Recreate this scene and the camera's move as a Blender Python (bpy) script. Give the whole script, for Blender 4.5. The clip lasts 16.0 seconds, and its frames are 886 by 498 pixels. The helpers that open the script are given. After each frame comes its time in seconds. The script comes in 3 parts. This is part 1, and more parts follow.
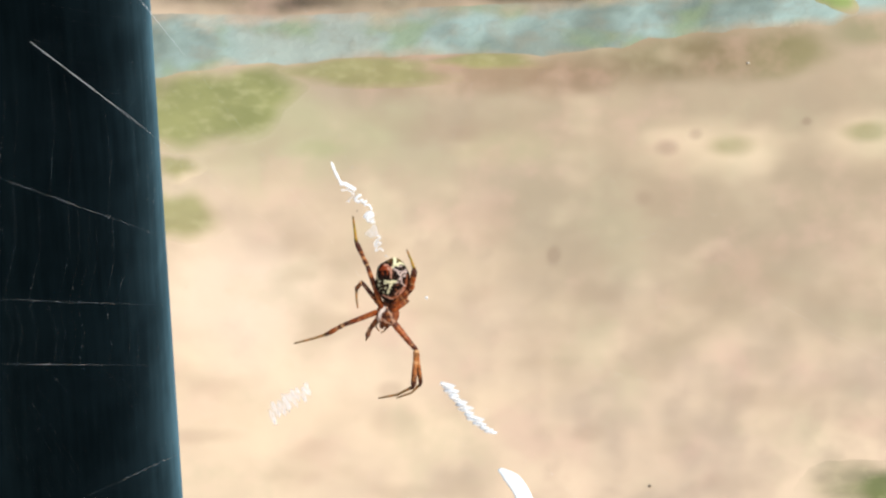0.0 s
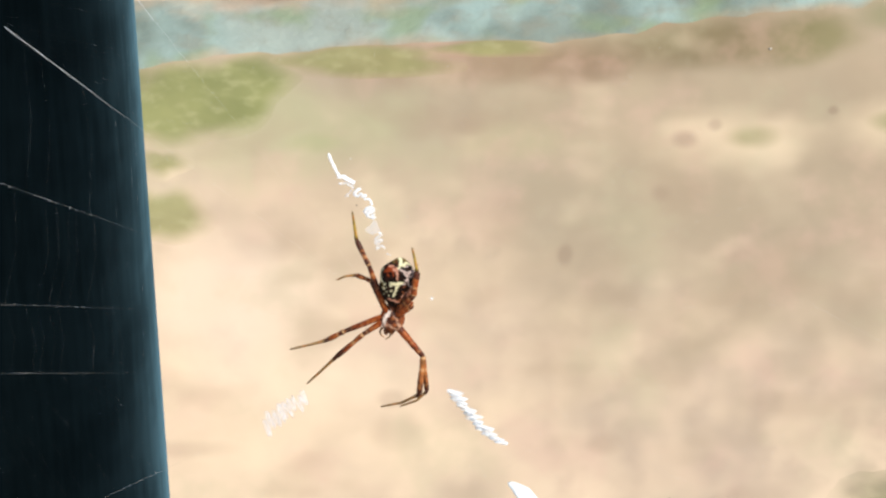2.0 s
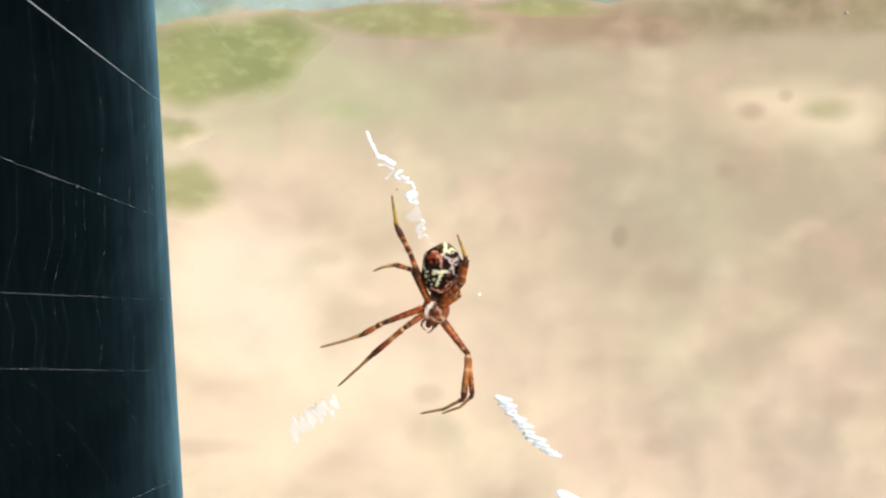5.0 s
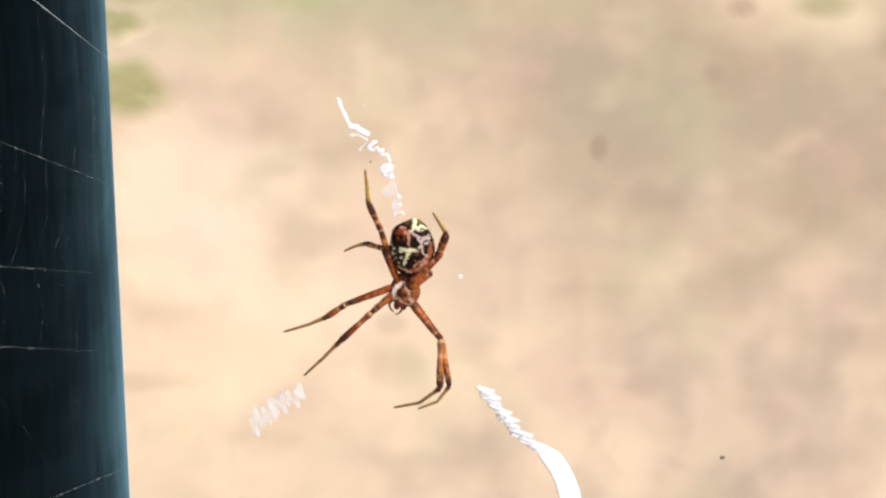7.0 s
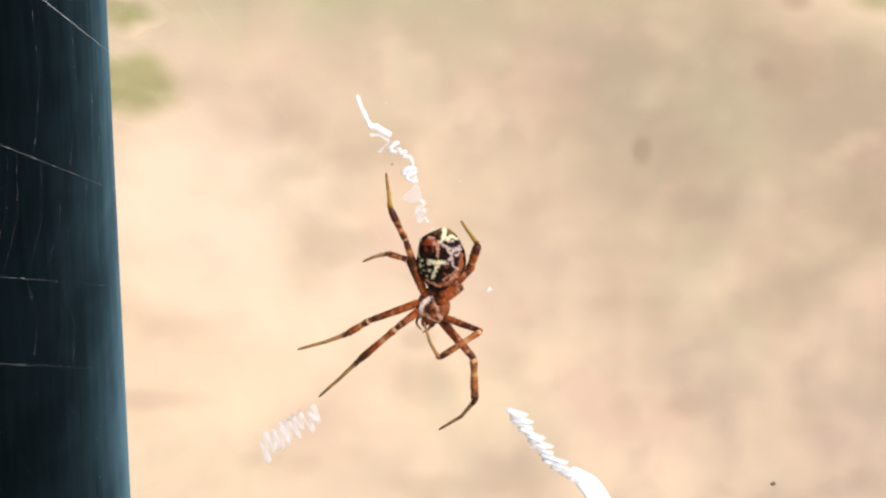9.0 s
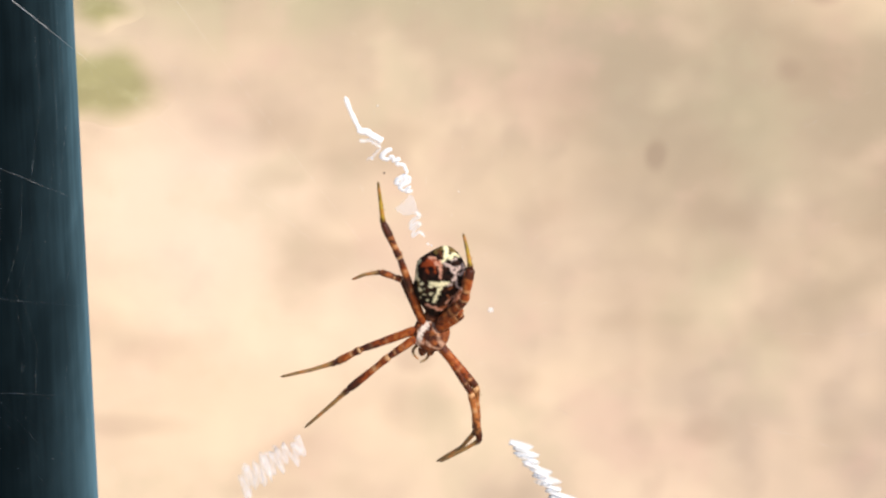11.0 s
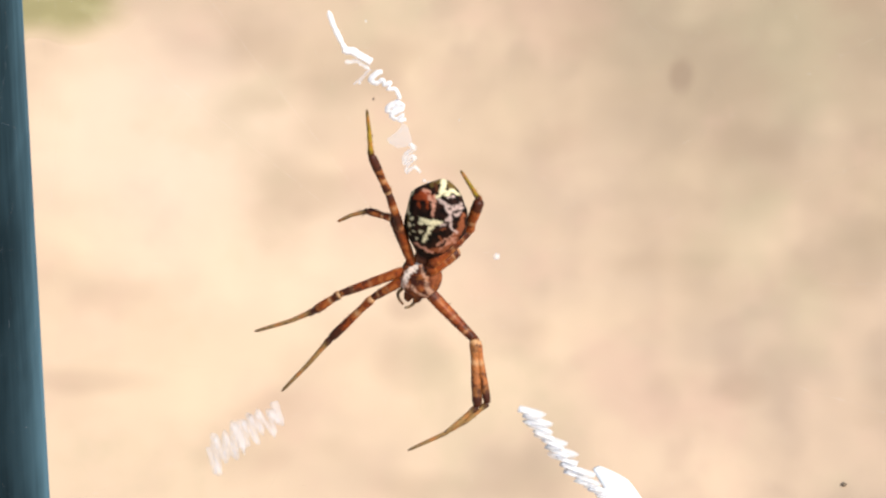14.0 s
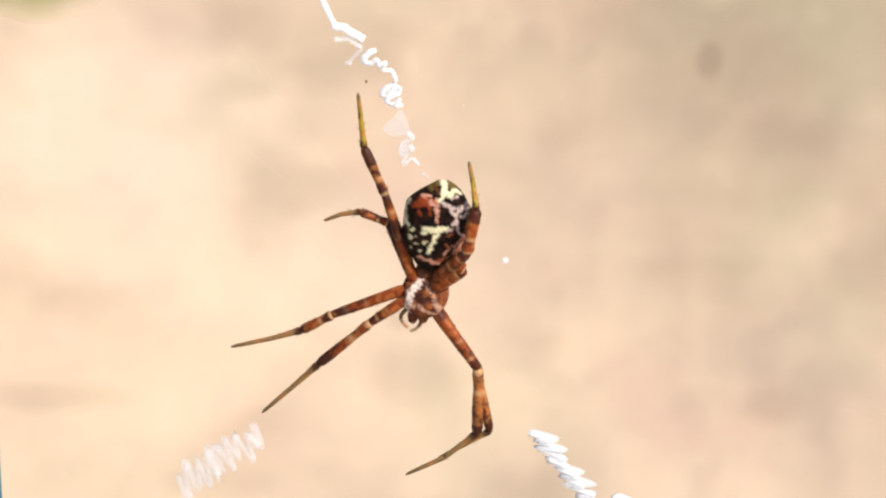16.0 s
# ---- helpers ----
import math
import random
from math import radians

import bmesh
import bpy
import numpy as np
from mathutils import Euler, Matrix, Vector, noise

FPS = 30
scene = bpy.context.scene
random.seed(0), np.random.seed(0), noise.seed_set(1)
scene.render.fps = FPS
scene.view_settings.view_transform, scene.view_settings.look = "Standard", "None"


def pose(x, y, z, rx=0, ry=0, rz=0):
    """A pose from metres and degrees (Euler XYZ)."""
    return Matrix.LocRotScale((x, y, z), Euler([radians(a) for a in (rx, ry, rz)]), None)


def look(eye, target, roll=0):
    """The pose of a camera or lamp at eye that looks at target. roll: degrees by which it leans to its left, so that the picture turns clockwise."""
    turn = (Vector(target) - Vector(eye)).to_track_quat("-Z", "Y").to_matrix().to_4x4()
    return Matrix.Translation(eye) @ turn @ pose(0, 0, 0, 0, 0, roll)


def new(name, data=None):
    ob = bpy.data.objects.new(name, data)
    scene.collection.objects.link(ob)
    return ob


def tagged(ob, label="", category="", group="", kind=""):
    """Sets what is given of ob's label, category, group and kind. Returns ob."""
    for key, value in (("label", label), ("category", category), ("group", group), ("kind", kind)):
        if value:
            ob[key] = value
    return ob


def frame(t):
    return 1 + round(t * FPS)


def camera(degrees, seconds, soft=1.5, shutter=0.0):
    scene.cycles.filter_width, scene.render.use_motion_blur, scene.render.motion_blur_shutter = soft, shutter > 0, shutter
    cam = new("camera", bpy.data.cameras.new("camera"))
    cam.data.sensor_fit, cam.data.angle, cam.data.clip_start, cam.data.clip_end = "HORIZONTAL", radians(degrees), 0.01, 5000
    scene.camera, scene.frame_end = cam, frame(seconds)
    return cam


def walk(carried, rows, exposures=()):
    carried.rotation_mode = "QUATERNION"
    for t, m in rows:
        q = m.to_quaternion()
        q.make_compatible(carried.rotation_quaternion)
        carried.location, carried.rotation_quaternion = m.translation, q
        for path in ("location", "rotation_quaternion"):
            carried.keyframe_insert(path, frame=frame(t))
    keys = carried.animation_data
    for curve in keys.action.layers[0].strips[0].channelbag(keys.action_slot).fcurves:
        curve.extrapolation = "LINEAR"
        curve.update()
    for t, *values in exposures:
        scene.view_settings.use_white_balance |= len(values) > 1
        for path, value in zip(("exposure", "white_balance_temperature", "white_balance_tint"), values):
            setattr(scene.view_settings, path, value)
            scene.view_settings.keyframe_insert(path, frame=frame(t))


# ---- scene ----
cam = camera(3.5924, 16.0, soft=2.4)
PATH = [
    (0.0, (0.0000, -1.7337, 1.5245), (0.00001, 0.0, 0.16994), -2.45),
    (0.5, (-0.0025, -1.6980, 1.4947), (-0.00071, 0.0, 0.17034), -2.59),
    (1.0, (-0.0039, -1.6684, 1.4676), (-0.00099, 0.0, 0.16974), -2.70),
    (1.5, (-0.0050, -1.6381, 1.4467), (-0.00086, 0.0, 0.17001), -2.77),
    (2.0, (-0.0026, -1.6151, 1.4283), (-0.00088, 0.0, 0.16948), -2.78),
    (2.5, (0.0011, -1.5888, 1.4091), (-0.00062, 0.0, 0.16824), -2.79),
    (3.0, (0.0016, -1.5733, 1.3936), (-0.00148, 0.0, 0.16655), -2.73),
    (5.5, (-0.0110, -1.3999, 1.2889), (-0.00511, 0.0, 0.17054), -1.76),
    (6.0, (-0.0128, -1.3574, 1.2760), (-0.00228, 0.0, 0.16939), -1.57),
    (6.5, (-0.0201, -1.3145, 1.2658), (-0.00560, 0.0, 0.16920), -1.37),
    (7.0, (-0.0195, -1.2719, 1.2449), (-0.00485, 0.0, 0.16468), -1.26),
    (7.5, (-0.0187, -1.2414, 1.2183), (-0.00750, 0.0, 0.16528), -1.18),
    (8.0, (-0.0207, -1.2100, 1.1912), (-0.00814, 0.0, 0.16681), -1.13),
    (8.5, (-0.0192, -1.1853, 1.1700), (-0.00758, 0.0, 0.16664), -1.14),
    (9.0, (-0.0159, -1.1694, 1.1594), (-0.00782, 0.0, 0.16628), -1.20),
    (11.5, (-0.0143, -1.0391, 1.0512), (-0.00764, 0.0, 0.16780), -1.21),
    (12.0, (-0.0150, -1.0150, 1.0313), (-0.00729, 0.0, 0.16665), -1.17),
    (12.5, (-0.0129, -0.9886, 1.0104), (-0.00743, 0.0, 0.16445), -1.20),
    (13.0, (-0.0139, -0.9654, 0.9901), (-0.00735, 0.0, 0.16314), -1.21),
    (13.5, (-0.0128, -0.9434, 0.9715), (-0.00755, 0.0, 0.16172), -1.24),
    (14.0, (-0.0134, -0.9221, 0.9551), (-0.00747, 0.0, 0.16137), -1.29),
    (14.5, (-0.0102, -0.9040, 0.9399), (-0.00716, 0.0, 0.16222), -1.28),
    (15.0, (-0.0110, -0.8687, 0.9086), (-0.00734, 0.0, 0.16191), -1.22),
    (15.5, (-0.0096, -0.8475, 0.8926), (-0.00737, 0.0, 0.16187), -1.18),
    (16.0, (-0.0121, -0.8153, 0.8634), (-0.00757, 0.0, 0.16163), -1.12),
]
walk(cam, [(t, look(eye, aim, lean)) for t, eye, aim, lean in PATH],
     exposures=[(0, 0.5, 6290, 5), (3.2, 0.5, 6290, 5), (5.5, 0.57, 6200, 2), (6.0, 0.51, 6330, 6), (6.5, 0.5, 6380, 8), (8.0, 0.5, 6500, 10), (16, 0.5, 6500, 10)])

# ---- world, sun ----
world = bpy.data.worlds.new("sky")
scene.world = world
world.use_nodes = True
wn = world.node_tree
sky = wn.nodes.new("ShaderNodeTexSky")
sky.sky_type = "NISHITA"
sky.sun_disc = False
sky.sun_elevation = radians(52)
sky.sun_rotation = radians(122)
back = wn.nodes["Background"]
back.inputs["Strength"].default_value = 0.12
wn.links.new(sky.outputs["Color"], back.inputs["Color"])

sun_data = bpy.data.lights.new("sun", "SUN")
sun_data.energy = 4.2
sun_data.angle = radians(1.5)
sun_data.color = (1.0, 0.93, 0.84)
sun = new("sun", sun_data)
sun.matrix_world = look((1.2, -0.75, 1.8), (0, 0, 0))

# ---- drawing units ----
U = 0.088e-3                      # one web unit, in metres
HUB = Vector((0, 0, 0.16994))     # middle of the web's drawing plane
TILT = radians(38)                # the web leans back so much
LEAN = radians(-2.44)
FWD = Vector((0, math.cos(TILT), -math.sin(TILT)))
RIGHT0, UP0 = Vector((1, 0, 0)), Vector((0, math.sin(TILT), math.cos(TILT)))
RIGHT = math.cos(LEAN) * RIGHT0 + math.sin(LEAN) * UP0
UP = -math.sin(LEAN) * RIGHT0 + math.cos(LEAN) * UP0
WEB = Matrix((RIGHT, UP, -FWD)).transposed().to_4x4()
WEB.translation = HUB


FAR = 2.218                       # from the eye to the hub at the start
LEAN_BACK, LEAN_SIDE = 0.46, -0.15   # slope of the web against the plane across the view


def wl(a, b, c=0.0):
    """A point of the web's plane, in the web's own space, from web units; c towards the viewer."""
    x, y = (a - 784) * U, (441 - b) * U
    z = (c * U + LEAN_BACK * y - LEAN_SIDE * x) / (1 + (LEAN_BACK * y - LEAN_SIDE * x) / FAR)
    return Vector((x * (1 - z / FAR), y * (1 - z / FAR), z))


def tl(a, b, c=0.0):
    """The same for the long threads, which run back to the pole on its side."""
    p = wl(a, b, c)
    back = 0.045 * (1 - math.exp(-max(0, 540 - a) * U / 0.05))
    return Vector((p.x * (1 + back / FAR), p.y * (1 + back / FAR), p.z - back))


def gr(a, b, z=0.0):
    """A point of the ground below, by the same units seen along the view."""
    way = FAR * FWD + (a - 784) * U * RIGHT + (441 - b) * U * UP
    eye = HUB - FAR * FWD
    return eye + way * ((z - eye.z) / way.z)


GX, GY = 0.0989e-3, 0.1607e-3     # one such unit on the ground, across and along


# ---- materials ----
class Nodes:
    """A small builder for node materials."""

    def __init__(self, name):
        self.mat = bpy.data.materials.new(name)
        self.mat.use_nodes = True
        self.tree = self.mat.node_tree
        self.bsdf = self.tree.nodes["Principled BSDF"]
        self.out = self.tree.nodes["Material Output"]

    def add(self, kind, **values):
        node = self.tree.nodes.new(kind)
        for key, value in values.items():
            node.inputs[key].default_value = value
        return node

    def link(self, a, b):
        self.tree.links.new(a, b)

    def coords(self, kind="Object"):
        return self.tree.nodes.new("ShaderNodeTexCoord").outputs[kind]

    def noise(self, where, scale, detail=3.0, rough=0.5, distortion=0.0):
        n = self.add("ShaderNodeTexNoise", Scale=scale, Detail=detail, Roughness=rough, Distortion=distortion)
        self.link(where, n.inputs["Vector"])
        return n.outputs["Fac"]

    def ramp(self, fac, lo, hi, a=0.0, b=1.0, smooth=True):
        n = self.tree.nodes.new("ShaderNodeMapRange")
        n.interpolation_type = "SMOOTHSTEP" if smooth else "LINEAR"
        for key, value in zip(("From Min", "From Max", "To Min", "To Max"), (lo, hi, a, b)):
            n.inputs[key].default_value = value
        self.link(fac, n.inputs["Value"])
        return n.outputs["Result"]

    def mix(self, fac, a, b, blend="MIX"):
        n = self.tree.nodes.new("ShaderNodeMix")
        n.data_type, n.blend_type = "RGBA", blend
        for socket, value in ((n.inputs[0], fac), (n.inputs[6], a), (n.inputs[7], b)):
            if hasattr(value, "is_linked"):
                self.link(value, socket)
            elif isinstance(value, float):
                socket.default_value = value
            else:
                socket.default_value = (*value, 1)
        return n.outputs[2]

    def math(self, op, a, b=0.0):
        n = self.tree.nodes.new("ShaderNodeMath")
        n.operation = op
        for socket, value in ((n.inputs[0], a), (n.inputs[1], b)):
            if hasattr(value, "is_linked"):
                self.link(value, socket)
            else:
                socket.default_value = value
        return n.outputs[0]

    def bump(self, height, strength, distance):
        n = self.add("ShaderNodeBump", Strength=strength, Distance=distance)
        self.link(height, n.inputs["Height"])
        self.link(n.outputs["Normal"], self.bsdf.inputs["Normal"])

    def base(self, colour, rough=0.8, **more):
        if hasattr(colour, "is_linked"):
            self.link(colour, self.bsdf.inputs["Base Color"])
        else:
            self.bsdf.inputs["Base Color"].default_value = (*colour, 1)
        self.bsdf.inputs["Roughness"].default_value = rough
        for key, value in more.items():
            self.bsdf.inputs[key.replace("_", " ")].default_value = value
        return self.mat


# stains of the soil: place a, b, radii, softness, strength, colour
STAIN_SAND, STAIN_SOIL, STAIN_MOSS = (0.56, 0.42, 0.27), (0.23, 0.155, 0.1), (0.23, 0.2, 0.085)
STAINS = [
    (1350, 200, 1100, 560, 0.75, (0.288, 0.217, 0.132)), (330, 720, 640, 460, 0.7, (0.62, 0.455, 0.298)), (700, 170, 800, 130, 0.4, (0.27, 0.21, 0.13)),
    (420, 520, 170, 130, 0.45, (0.66, 0.49, 0.37)), (560, 640, 260, 90, 0.3, (0.62, 0.46, 0.33)),
    (880, 350, 270, 120, 0.3, (0.3, 0.24, 0.155)), (1262, 260, 165, 66, 0.75, STAIN_SAND), (1330, 275, 70, 32, 0.35, (0.62, 0.48, 0.31)), (1195, 238, 60, 26, 0.3, (0.6, 0.46, 0.3)), (1545, 245, 135, 60, 0.65, STAIN_SAND),
    (1292, 252, 54, 27, 0.75, STAIN_MOSS), (1538, 232, 52, 22, 0.8, STAIN_MOSS),
    (1182, 256, 26, 18, 0.6, STAIN_SOIL), (1232, 232, 16, 14, 0.4, STAIN_SOIL), (1140, 349, 24, 20, 0.6, STAIN_SOIL),
    (980, 452, 15, 20, 0.68, STAIN_SOIL), (700, 738, 55, 34, 0.28, STAIN_SOIL), (690, 690, 30, 18, 0.3, STAIN_SOIL),
    (1428, 212, 12, 10, 0.8, STAIN_SOIL), (820, 240, 40, 20, 0.35, STAIN_SOIL), (1235, 455, 60, 18, 0.3, STAIN_SOIL), (1050, 520, 60, 26, 0.25, STAIN_SOIL),
    (1280, 545, 90, 26, 0.22, STAIN_SOIL), (1350, 700, 80, 30, 0.2, STAIN_SOIL), (1040, 760, 34, 22, 0.3, STAIN_SOIL),
    (345, 772, 90, 18, 0.27, STAIN_SOIL), (1290, 84, 150, 28, 0.4, (0.13, 0.1, 0.045)), (1230, 96, 260, 58, 0.92, (0.165, 0.12, 0.055)), (1390, 100, 100, 48, 0.6, (0.16, 0.14, 0.05)), (1540, 60, 90, 34, 0.6, (0.17, 0.16, 0.07)), (1040, 130, 190, 44, 0.6, (0.18, 0.13, 0.07)),
    (820, 128, 330, 50, 0.7, (0.23, 0.145, 0.08)), (1000, 150, 120, 34, 0.4, (0.21, 0.125, 0.075)), (500, 235, 240, 115, 0.6, (0.34, 0.315, 0.17)),
    (880, 265, 150, 40, 0.3, (0.36, 0.32, 0.17)), (560, 262, 60, 22, 0.4, (0.27, 0.27, 0.12)), (600, -6, 660, 50, 0.9, (0.19, 0.14, 0.085)),
    (540, -2, 110, 24, 0.9, (0.05, 0.034, 0.018)), (705, 4, 34, 18, 0.8, (0.055, 0.04, 0.022)), (905, -2, 90, 18, 0.8, (0.06, 0.045, 0.025)),
    (1010, -8, 60, 20, 0.8, (0.05, 0.045, 0.02)), (360, -8, 110, 20, 0.6, (0.1, 0.07, 0.04)),
    (1300, -60, 620, 60, 0.95, (0.07, 0.06, 0.03)), (1250, 420, 430, 210, 0.35, (0.27, 0.205, 0.13)),
]


def soil_colour(n, where):
    """Colour and relief of the bare soil at a place."""
    squeeze = n.add("ShaderNodeMapping")
    squeeze.inputs["Scale"].default_value = (1, 0.66, 1)
    n.link(where, squeeze.inputs["Vector"])
    flat = squeeze.outputs["Vector"]
    big = n.noise(flat, 9.0, 2.0)
    mid = n.noise(flat, 38.0, 3.0, 0.55)
    fine = n.noise(flat, 150.0, 2.0, 0.5)
    colour = n.mix(n.ramp(big, 0.35, 0.68), (0.42, 0.308, 0.21), (0.50, 0.363, 0.245))
    colour = n.mix(n.ramp(mid, 0.46, 0.64, 0.0, 0.85), colour, (0.34, 0.252, 0.178))
    colour = n.mix(n.ramp(mid, 0.34, 0.47, 0.75, 0.0), colour, (0.57, 0.42, 0.28))
    colour = n.mix(n.ramp(fine, 0.45, 0.75, 0.0, 0.42), colour, (0.32, 0.23, 0.16))
    warp = n.math("MULTIPLY", n.math("SUBTRACT", n.noise(where, 70.0, 2.0), 0.5), 0.9)
    for a, b, ra, rb, strength, tone in STAINS:
        m = n.add("ShaderNodeMapping")
        m.vector_type = "TEXTURE"
        p = gr(a, b)
        m.inputs["Location"].default_value = (p.x, p.y, 0)
        m.inputs["Rotation"].default_value = (0, 0, radians(-3.4))
        m.inputs["Scale"].default_value = (ra * GX, rb * GY, 1)
        n.link(where, m.inputs["Vector"])
        length = n.tree.nodes.new("ShaderNodeVectorMath")
        length.operation = "LENGTH"
        n.link(m.outputs["Vector"], length.inputs[0])
        reach = n.math("ADD", length.outputs["Value"], warp)
        colour = n.mix(n.ramp(reach, 0.25, 1.15, strength, 0.0), colour, tone)
    hue = n.noise(flat, 52.0, 4.0, 0.6)
    colour = n.mix(n.ramp(hue, 0.5, 0.68, 0.0, 0.3), colour, (0.5, 0.31, 0.23))
    colour = n.mix(n.ramp(hue, 0.32, 0.48, 0.27, 0.0), colour, (0.36, 0.32, 0.19))
    grit = n.noise(where, 62.0, 2.0, 0.45)
    colour = n.mix(n.ramp(grit, 0.5, 0.74, 0.0, 0.34), colour, (0.28, 0.195, 0.12))
    colour = n.mix(n.ramp(grit, 0.24, 0.46, 0.3, 0.0), colour, (0.56, 0.42, 0.28))
    return colour, n.math("ADD", mid, n.math("MULTIPLY", fine, 0.25))


def place(n):
    """The place in the world, so that a growth runs into the soil round it."""
    return n.tree.nodes.new("ShaderNodeNewGeometry").outputs["Position"]


def ground_material():
    n = Nodes("soil")
    colour, relief = soil_colour(n, place(n))
    mat = n.base(colour, 0.95)
    n.bump(relief, 0.35, 0.002)
    return mat


def moss_material(name, light, dark, most):
    n = Nodes(name)
    where = place(n)
    soil, relief = soil_colour(n, where)
    lumps, fine = n.noise(where, 95.0, 2.0), n.noise(where, 300.0, 2.0)
    colour = n.mix(n.ramp(lumps, 0.3, 0.7, 0.1, 0.9), dark, light)
    colour = n.mix(n.ramp(fine, 0.45, 0.8, 0.0, 0.4), colour, (0.36, 0.33, 0.16))
    cover = n.add("ShaderNodeAttribute")
    cover.attribute_name = "cover"
    edge = n.math("ADD", cover.outputs["Fac"], n.math("MULTIPLY", n.math("SUBTRACT", n.noise(where, 60.0, 2.0), 0.5), 1.0))
    mat = n.base(n.mix(n.ramp(edge, -0.15, 0.55, 0.0, most), soil, colour), 0.95)
    n.bump(relief, 0.35, 0.002)
    return mat


def strip_material():
    n = Nodes("pale_blue_concrete")
    where = place(n)
    soil, relief = soil_colour(n, where)
    big, fine = n.noise(where, 45.0, 3.0, 0.6), n.noise(where, 160.0, 3.0, 0.6)
    colour = n.mix(n.ramp(big, 0.35, 0.65), (0.125, 0.152, 0.122), (0.25, 0.315, 0.275))
    colour = n.mix(n.ramp(n.noise(where, 24.0, 2.0), 0.5, 0.64, 0.0, 0.8), colour, (0.27, 0.29, 0.24))
    colour = n.mix(n.ramp(fine, 0.46, 0.7, 0.0, 0.45), colour, (0.19, 0.17, 0.12))
    colour = n.mix(n.ramp(n.noise(where, 75.0, 2.0), 0.5, 0.68, 0.0, 0.65), colour, (0.165, 0.205, 0.095))
    cover = n.add("ShaderNodeAttribute")
    cover.attribute_name = "cover"
    edge = n.math("ADD", cover.outputs["Fac"], n.math("MULTIPLY", n.math("SUBTRACT", n.noise(where, 70.0, 3.0, 0.6), 0.5), 1.5))
    mat = n.base(n.mix(n.ramp(edge, -0.12, 0.75), soil, colour), 0.88)
    n.bump(n.math("ADD", fine, relief), 0.35, 0.002)
    return mat


def pole_material():
    n = Nodes("blue_black_paint_lit_edge")
    where = n.coords()
    stretch = n.add("ShaderNodeMapping")
    stretch.inputs["Scale"].default_value = (1, 1, 0.06)
    n.link(where, stretch.inputs["Vector"])
    streak = n.noise(stretch.outputs["Vector"], 900.0, 3.0, 0.6)
    cloud = n.noise(where, 60.0, 3.0, 0.55)
    worn = n.math("ADD", n.math("MULTIPLY", cloud, 0.6), n.math("MULTIPLY", streak, 0.4))
    # near-black base puts the pole's shaded side into the colour
    colour = n.mix(worn, (0.0002, 0.0004, 0.0006), (0.001, 0.0022, 0.003))
    mat = n.base(colour, 0.6, Specular_IOR_Level=0.0, Sheen_Roughness=0.33)
    # blue-tinted sheen stands in for the light along the pole's edge
    n.bsdf.inputs["Sheen Tint"].default_value = (0.31, 0.61, 0.76, 1)
    n.link(n.ramp(worn, 0.33, 0.66, 0.48, 1.0), n.bsdf.inputs["Sheen Weight"])
    return mat


def silk_material(name, cover, broken=0.0, dim=(0.88, 0.89, 0.91), full=(0.97, 0.97, 0.97)):
    """Pale fibre that light shines through."""
    n = Nodes(name)
    where = n.coords()
    fine = n.noise(where, 2600.0, 2.0)
    colour = n.mix(fine, dim, full)
    front, through_it = n.bsdf, n.add("ShaderNodeBsdfTranslucent")
    n.base(colour, 0.5, Specular_IOR_Level=0.5, Sheen_Weight=1.0, Sheen_Roughness=0.6)
    n.link(colour, through_it.inputs["Color"])
    both, clear, last = n.add("ShaderNodeMixShader", Fac=0.3), n.add("ShaderNodeBsdfTransparent"), n.add("ShaderNodeMixShader", Fac=cover)
    n.link(front.outputs[0], both.inputs[1])
    n.link(through_it.outputs[0], both.inputs[2])
    n.link(clear.outputs[0], last.inputs[1])
    n.link(both.outputs[0], last.inputs[2])
    n.link(last.outputs[0], n.out.inputs["Surface"])
    if broken:
        # noise in the cover imitates broken glints along a thread
        glint = n.noise(where, 900.0, 3.0, 0.7)
        n.link(n.ramp(glint, 0.53, 0.63, cover * (1 - broken), cover), last.inputs["Fac"])
    return n.mat


def attribute_material(name, rough, grain, coat=0.0, gloss=0.3, mottle=0.0, dark=(0.03, 0.012, 0.006)):
    """Colour from the mesh's own 'tone' layer, with grain and fine relief."""
    n = Nodes(name)
    where = n.coords()
    tone = n.add("ShaderNodeAttribute")
    tone.attribute_name = "tone"
    fine = n.noise(where, grain, 3.0, 0.6)
    blotch = n.noise(where, grain * 0.38, 2.0, 0.5)
    colour = n.mix(n.ramp(blotch, 0.52, 0.66, 0.0, mottle), tone.outputs["Color"], (0.4, 0.13, 0.03))
    colour = n.mix(n.ramp(blotch, 0.36, 0.47, mottle * 1.6, 0.0), colour, (0.04, 0.01, 0.004))
    colour = n.mix(n.ramp(fine, 0.45, 0.7, 0.0, 0.32), colour, dark)
    mat = n.base(colour, rough, Coat_Weight=coat, Coat_Roughness=0.25, Specular_IOR_Level=gloss)
    n.bump(fine, 0.35, 0.00008)
    return mat


def plain_material(name, a, b, scale, rough, **more):
    n = Nodes(name)
    fac = n.noise(n.coords(), scale, 3.0)
    return n.base(n.mix(fac, a, b), rough, **more)


